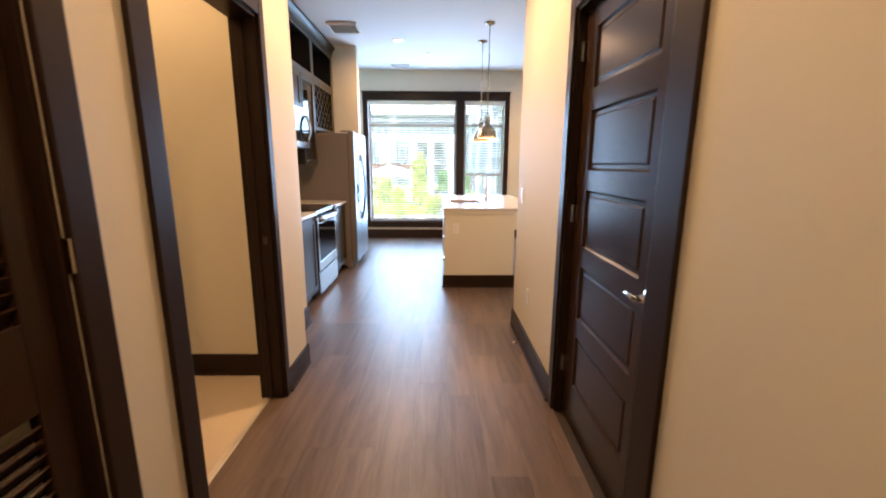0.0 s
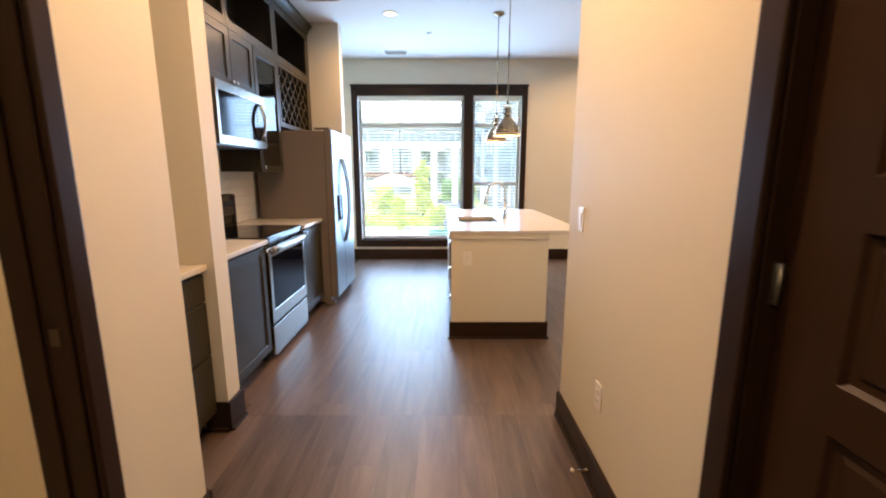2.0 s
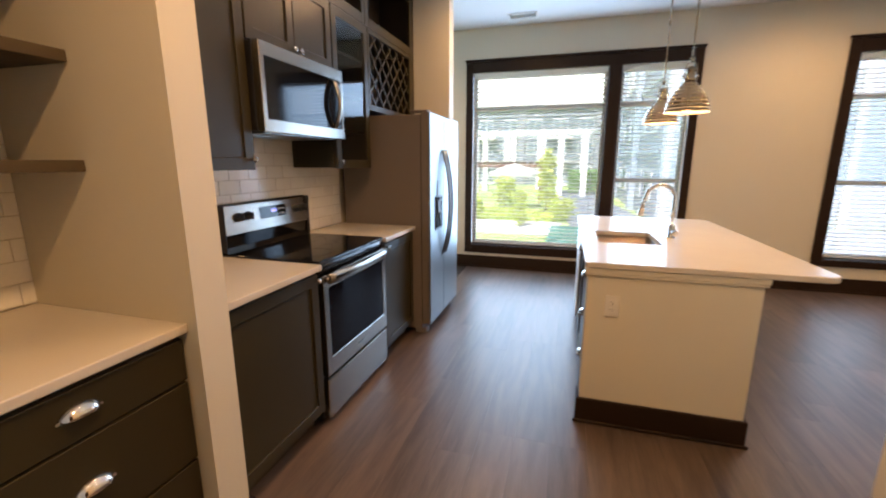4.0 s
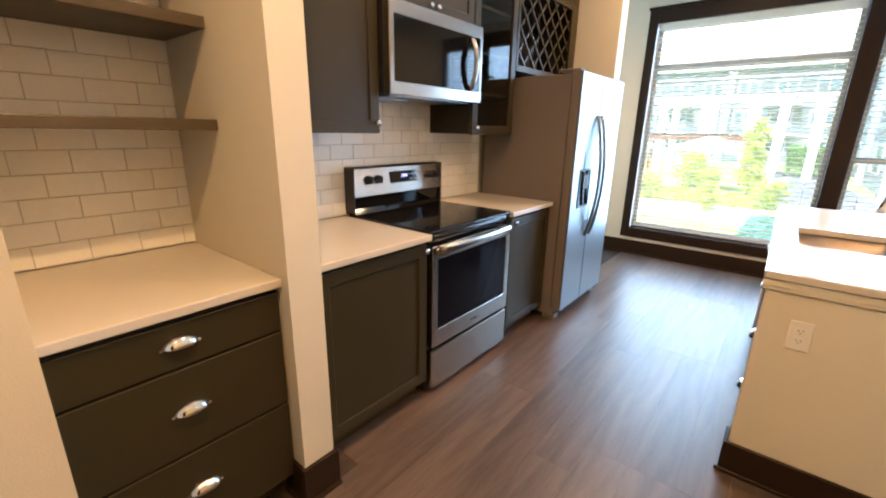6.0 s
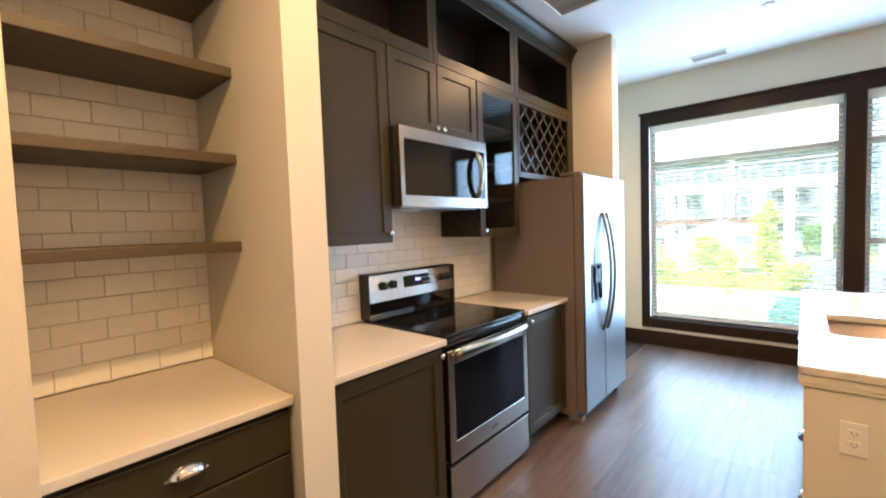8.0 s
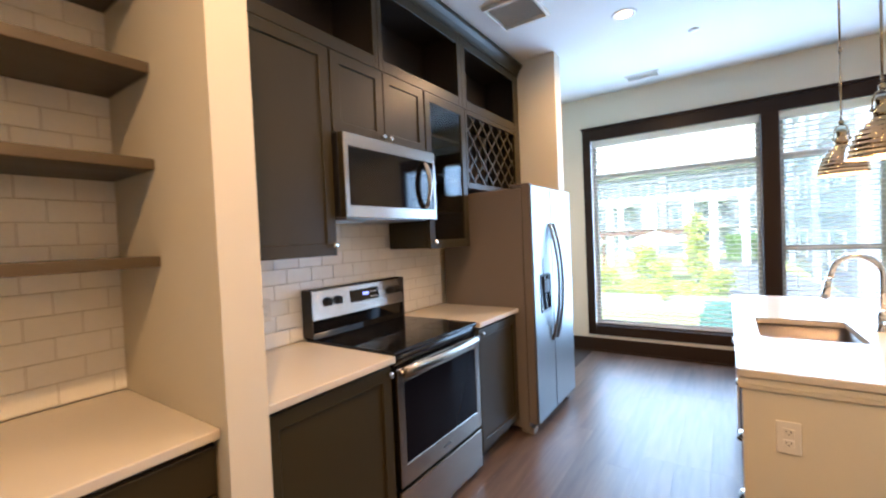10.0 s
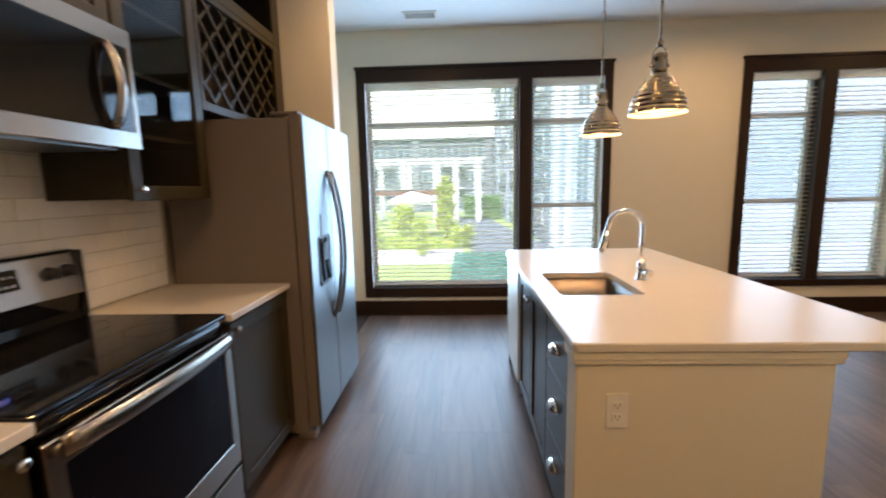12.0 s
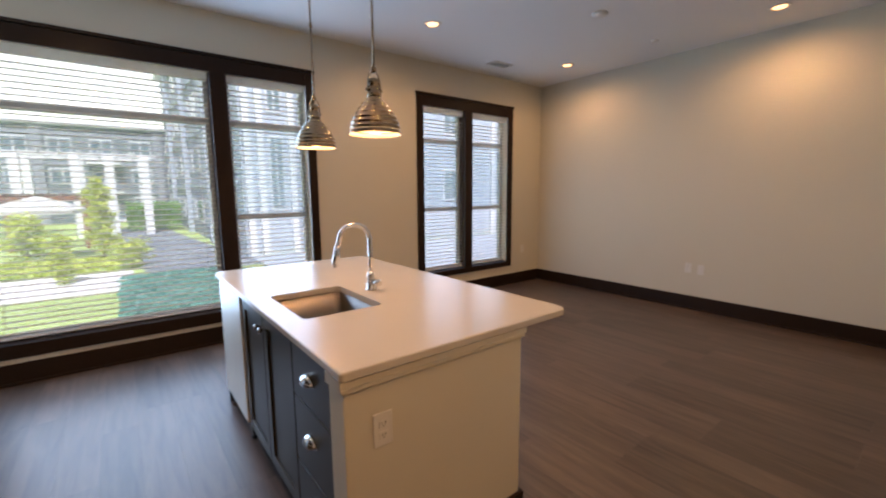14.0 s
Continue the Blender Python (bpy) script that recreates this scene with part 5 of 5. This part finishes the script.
leafy("tree", (0.95, 22.6, GZ), 3.1, 0.50, 0.5, 1500, 3, LEAFM, "slender yellow-green young courtyard tree", "tree", 0.06, 0.11)
leafy("tree", (-1.1, 23.2, GZ), 1.8, 0.7, 0.3, 1000, 5, LEAFM, "bushy yellow-green ornamental tree", "tree", 0.05, 0.10)
leafy("tree", (-7.5, 27.0, GZ), 3.2, 1.1, 0.8, 1400, 8, LEAFM, "leafy courtyard tree beyond the pergola", "tree", 0.08, 0.13)
leafy("shrub", (0.15, 18.7, GZ + 0.12), 1.35, 0.34, 0.05, 2200, 9, LEAFM, "small upright yellow-green shrub by the path", "shrub", 0.025, 0.06)
leafy("shrub", (-2.4, 21.4, GZ), 0.9, 0.7, 0.05, 900, 11, LEAFM, "low yellow-green shrub in the bed", "shrub", 0.03, 0.09)
leafy("shrub", (1.7, 21.5, GZ), 0.8, 0.6, 0.05, 800, 12, LEAFM, "low green shrub in the bed", "shrub", 0.03, 0.09)


def hedge(x0, x1, y0, y1, h, count, seed, mat, label):
    rnd = random.Random(seed)
    verts, faces = [], []
    for k in range(count):
        q = Vector((rnd.uniform(x0, x1), rnd.uniform(y0, y1), GZ + h * (rnd.random() ** 0.5) * rnd.uniform(0.85, 1.08)))
        s = rnd.uniform(0.05, 0.12)
        m = Euler((rnd.uniform(-1, 1), rnd.uniform(-1, 1), rnd.uniform(0, 6.3))).to_matrix()
        n = len(verts)
        for u, v, w in ((-1, 0, 0), (0, -0.5, 0.1), (1, 0, 0), (0, 0.5, 0.1)):
            verts.append(tuple(q + m @ Vector((u * s, v * s, w * s))))
        faces += [(n, n + 1, n + 2), (n, n + 2, n + 3)]
    me = bpy.data.meshes.new("hedge")
    me.from_pydata(verts, [], faces)
    me.materials.append(mat)
    return tagged(new("hedge", me), label, "hedge", kind="stuff")


hedge(1.9, 5.0, 38, 40, 1.9, 6000, 21, HEDGEM, "green hedge along the far side of the gravel bed")
hedge(1.35, 4.6, 14.0, 19.0, 0.14, 9000, 22, GROUNDM, "low blue-green groundcover beside the lawn")
hedge(-8, 1.4, 20.6, 23.4, 0.32, 6000, 23, LEAFM, "low planting along the courtyard path")


def patio_umbrella(x, y, s):
    u = thing("patio_umbrella", (x, y, GZ), "open white canvas patio umbrella", "umbrella", "patio umbrellas")
    part("base", lathe(bmesh.new(), (x, y, GZ), (0, 0, 1), [(0, 0.26), (0.05, 0.26), (0.08, 0.06), (0.2, 0.03)], 20), GREYS, u)
    part("pole", tube(bmesh.new(), [(x, y, GZ + 0.1), (x, y, GZ + 2.5 * s)], 0.022, 10), WHITEFR, u)
    bm = bmesh.new()
    top = bm.verts.new((x, y, GZ + 2.52 * s))
    n = 8
    r1 = [bm.verts.new((x + 0.75 * s * math.cos(k * math.pi / 4), y + 0.75 * s * math.sin(k * math.pi / 4), GZ + 2.30 * s)) for k in range(n)]
    r2 = [bm.verts.new((x + 1.5 * s * math.cos(k * math.pi / 4), y + 1.5 * s * math.sin(k * math.pi / 4), GZ + 1.98 * s)) for k in range(n)]
    r3 = [bm.verts.new((x + 1.5 * s * math.cos(k * math.pi / 4), y + 1.5 * s * math.sin(k * math.pi / 4), GZ + 1.82 * s)) for k in range(n)]
    for k in range(n):
        j = (k + 1) % n
        bm.faces.new((top, r1[k], r1[j]))
        bm.faces.new((r1[k], r2[k], r2[j], r1[j]))
        bm.faces.new((r2[k], r3[k], r3[j], r2[j]))
    bmesh.ops.solidify(bm, geom=bm.faces[:], thickness=0.01)
    part("canopy", bm, CANVAS, u)
    for k in range(n):
        a = k * math.pi / 4
        part("rib", tube(bmesh.new(), [(x + 0.05 * math.cos(a), y + 0.05 * math.sin(a), GZ + 2.42 * s), (x + 1.46 * s * math.cos(a), y + 1.46 * s * math.sin(a), GZ + 1.95 * s)], 0.008, 6), WHITEFR, u)
    return u


patio_umbrella(-1.0, 26.2, 1.0)
patio_umbrella(-5.0, 27.0, 1.0)


def pergola(x0, x1, y0, y1, h, mat, label, w=0.16, beams=7, posts=()):
    p = thing("pergola", ((x0 + x1) / 2, (y0 + y1) / 2, GZ), label, "pergola")
    for x in posts or (x0, (x0 + x1) / 2, x1):
        for y in (y0, y1):
            part("post", rbox(x - w / 2, x + w / 2, y - w / 2, y + w / 2, GZ, GZ + h, 0.01, 1), mat, p)
    for y in (y0, y1):
        part("beam", rbox(x0 - 0.4, x1 + 0.4, y - 0.06, y + 0.06, GZ + h, GZ + h + 0.22, 0.01, 1), mat, p)
    for k in range(beams):
        x = x0 - 0.2 + (x1 - x0 + 0.4) * k / (beams - 1)
        part("rafter", rbox(x - 0.03, x + 0.03, y0 - 0.4, y1 + 0.4, GZ + h + 0.22, GZ + h + 0.36, 0.006, 1), mat, p)
    return p


pergola(-5.0, 0.2, 29.6, 32.4, 2.25, CEDAR, "red-brown cedar pergola with open rafters", beams=13)
pergola(-12.0, 3.2, 36.0, 40.0, 4.75, WHITEFR, "tall white portico frame with square columns", 0.45, 19, (-10.5, -8.0, -5.3, -2.8, -0.3, 1.25, 3.0))


def building(name, x0, x1, y0, y1, floors, first, step, face, bays, mats, label, balcony=(), pilasters=True):
    """A block with a grid of framed windows on one face: 'y-' or 'x-'."""
    b = thing(name, ((x0 + x1) / 2, (y0 + y1) / 2, GZ), label, "building")
    top = GZ + first + step * floors + 0.5
    part("wall", box(x0, x1, y0, y1, GZ, top), mats[0], b)
    part("roof", rbox(x0 - 0.5, x1 + 0.5, y0 - 0.5, y1 + 0.5, top, top + 0.35, 0.03, 1), WHITEFR, b, "white flat roof edge")
    along0, along1 = (x0, x1) if face == "y-" else (y0, y1)
    f = y0 if face == "y-" else x0

    def slabbox(a0, a1, d0, d1, z0, z1):
        return rbox(a0, a1, f + d0, f + d1, z0, z1, 0.01, 1) if face == "y-" else rbox(f + d0, f + d1, a0, a1, z0, z1, 0.01, 1)

    w = (along1 - along0) / bays
    for i in range(bays):
        a = along0 + w * i
        if pilasters and i % 3 == 2:
            part("pilaster", slabbox(a - 0.35, a + 0.35, -0.30, 0.0, GZ, top), mats[1], b, "pale projecting pilaster")
        for j in range(floors):
            z = GZ + first + step * j
            win = part("window", slabbox(a + w * 0.22, a + w * 0.80, -0.06, 0.02, z + 0.65, z + 2.05), WHITEFR, b, "white framed window")
            mid = a + w * 0.51
            for p0, p1 in ((a + w * 0.22 + 0.09, mid - 0.05), (mid + 0.05, a + w * 0.80 - 0.09)):
                part("pane", slabbox(p0, p1, -0.072, -0.05, z + 0.75, z + 1.95), DARKGL, win)
            if i % 3 in balcony:
                bal = part("balcony", slabbox(a + 0.3, a + w - 0.1, -1.2, 0.0, z - 0.15, z + 0.02), WHITEFR, b, "slab balcony with a dark rail")
                part("rail", slabbox(a + 0.3, a + w - 0.1, -1.2, -1.15, z + 0.98, z + 1.04), GREYS, bal)
                for k in range(10):
                    q = a + 0.35 + (w - 0.5) * k / 9
                    part("baluster", slabbox(q - 0.012, q + 0.012, -1.19, -1.16, z + 0.02, z + 0.98), GREYS, bal)
    for j in range(1, floors + 1):
        z = GZ + first + step * j
        part("band", slabbox(along0, along1, -0.10, 0.0, z - 0.28, z - 0.02), mats[1], b, "pale floor band")
    return b


building("apartment_building", -34, 16, 52, 66, 3, 0.2, 2.55, "y-", 18, (TEALGREY, GREYS), "long grey and white apartment building across the courtyard", (0,))
building("apartment_wing", 5.4, 30, 22.0, 50, 4, 0.2, 3.0, "x-", 10, (SIDING, STUCCO), "blue-grey sided apartment wing beside the courtyard")


def courtyard_facade():
    """Pale stucco end of the wing: tall pilasters, a slim stair window and a few framed windows."""
    x0, x1, y0, y1, top = 5.4, 30.0, 21.2, 21.95, GZ + 12.7
    b = thing("apartment_facade", ((x0 + x1) / 2, y0, GZ), "pale stucco apartment facade with slim pilasters and windows", "building")
    part("wall", box(x0, x1, y0, y1, GZ, top), STUCCO, b)
    part("roof", rbox(x0 - 0.4, x1 + 0.4, y0 - 0.4, y1, top, top + 0.35, 0.03, 1), WHITEFR, b, "white flat roof edge")
    for x in (5.62, 6.12, 7.35, 7.95, 11.6, 13.2, 18.9, 22.4):
        part("pilaster", rbox(x - 0.13, x + 0.13, y0 - 0.14, y0, GZ, top, 0.01, 1), WHITEFR, b, "slim white pilaster")
    for xa, xb, za, zb in ((6.42, 7.02, 0.7, 3.7), (6.42, 7.02, 4.6, 7.6), (9.0, 10.3, 0.9, 2.6), (9.0, 10.3, 4.1, 5.7), (15.3, 16.25, 0.95, 2.6), (15.3, 16.25, 4.4, 6.0), (21.0, 22.0, 0.95, 2.6)):
        win = part("window", rbox(xa, xb, y0 - 0.06, y0 + 0.02, za, zb, 0.01, 1), WHITEFR, b, "white framed window")
        mid = (xa + xb) / 2
        for p0, p1 in ((xa + 0.07, mid - 0.03), (mid + 0.03, xb - 0.07)):
            part("pane", rbox(p0, p1, y0 - 0.075, y0 - 0.05, za + 0.08, zb - 0.08, 0.004, 1), DARKGL, win)
    for k in range(62):
        z = GZ + 0.2 * k
        bm = box(7.02 + 0.46, 7.82, y0 - 0.04, y0, z, z + 0.19)
        for v in bm.verts:
            if v.co.y < y0 - 0.02 and v.co.z > z + 0.1:
                v.co.y += 0.03
        part("lap_board", bm, SIDING, b, "blue-grey lap board")
    return b


courtyard_facade()

# ---- floor planks ----
fl = solid("floor", box(0.09, EX, -1.4, WY1, -0.10, -0.006), SUBFLOOR, "grey-brown wood plank floor with a soft sheen", "floor", "structure")
fbase = fl.matrix_basis.translation.copy()
PW, PL = 0.180, 1.220
plank_meshes = {}


def plank_mesh(w, l):
    key = (round(w, 3), round(l, 3))
    if key not in plank_meshes:
        bm = bmesh.new()
        e = 0.0003
        g = 0.0002
        lo = [bm.verts.new((x, y, -0.004)) for x, y in ((g, g), (w - g, g), (w - g, l - g), (g, l - g))]
        md = [bm.verts.new((x, y, -e)) for x, y in ((g, g), (w - g, g), (w - g, l - g), (g, l - g))]
        hi = [bm.verts.new((x, y, 0.0)) for x, y in ((g + e, g + e), (w - g - e, g + e), (w - g - e, l - g - e), (g + e, l - g - e))]
        for a, b in ((lo, md), (md, hi)):
            for q in range(4):
                bm.faces.new((a[q], a[(q + 1) % 4], b[(q + 1) % 4], b[q]))
        bm.faces.new(hi)
        plank_meshes[key] = mesh_of("plank", bm, PLANK)
    return plank_meshes[key]


def lay_planks(x0, x1, ya, yb, seed):
    rnd = random.Random(seed)
    x = x0
    while x < x1 - 0.02:
        w = min(PW, x1 - x)
        y = ya - rnd.choice((0.15, 0.35, 0.55, 0.75, 0.95, 1.1))
        while y < yb - 0.01:
            s, e = max(y, ya), min(y + PL, yb)
            if e - s > 0.03:
                o = new("plank", plank_mesh(w, e - s))
                o.parent = fl
                o.matrix_basis = Matrix.Translation(Vector((x, s, 0)) - fbase)
            y += PL
        x += PW


lay_planks(0.905, HR, -1.40, 3.545, 41)
lay_planks(0.60, EX, 3.545, WY1, 42)
lay_planks(0.60, 0.905, 2.803, 3.545, 43)

# ---- wall tiles ----
TW, TH, TJ = 0.1525, 0.0762, 0.0026
tile_meshes = {}


def tile_mesh(w, h):
    key = (round(w, 3), round(h, 3))
    if key not in tile_meshes:
        bm = bmesh.new()
        e, t = 0.0022, 0.007
        lo = [bm.verts.new((0, y, z)) for y, z in ((0, 0), (w, 0), (w, h), (0, h))]
        md = [bm.verts.new((t - e * 0.7, y, z)) for y, z in ((0, 0), (w, 0), (w, h), (0, h))]
        hi = [bm.verts.new((t, y, z)) for y, z in ((e, e), (w - e, e), (w - e, h - e), (e, h - e))]
        for a, b in ((lo, md), (md, hi)):
            for q in range(4):
                bm.faces.new((a[q], a[(q + 1) % 4], b[(q + 1) % 4], b[q]))
        bm.faces.new(hi)
        tile_meshes[key] = mesh_of("tile", bm, TILE)
    return tile_meshes[key]


def tile_wall(name, ya, yb, za, zb, off, label, seed):
    """Running-bond glazed tiles standing proud of a grout bed."""
    rnd = random.Random(seed)
    bed = solid(name, box(WX0 + 0.0005, WX0 + 0.0065, ya, yb, za, zb), GROUT, label, "tile wall", "structure")
    base = bed.matrix_basis.translation.copy()
    z, row = za + TJ, 0
    while z < zb - 0.01:
        h = min(TH, zb - z)
        y = ya - off - (TW + TJ) / 2 * (row % 2)
        while y < yb:
            s, e = max(y, ya), min(y + TW, yb)
            if e - s > 0.012:
                o = new("tile", tile_mesh(e - s, h))
                o.parent = bed
                o.matrix_basis = Matrix.Translation(Vector((WX0 + 0.004 + rnd.uniform(-0.0004, 0.0004), s, z)) - base) @ pose(0, 0, 0, 0, rnd.uniform(-0.25, 0.25), rnd.uniform(-0.2, 0.2))
            y += TW + TJ
        z += TH + TJ
        row += 1
    return bed


tile_wall("nook_backsplash", 2.804, 3.414, 0.915, 2.98, 0.05, "glossy white subway tiles with grey grout in the nook", 51)
tile_wall("kitchen_backsplash", 3.544, 5.545, 0.915, 1.60, 0.03, "glossy white subway tiles with grey grout behind the range", 52)
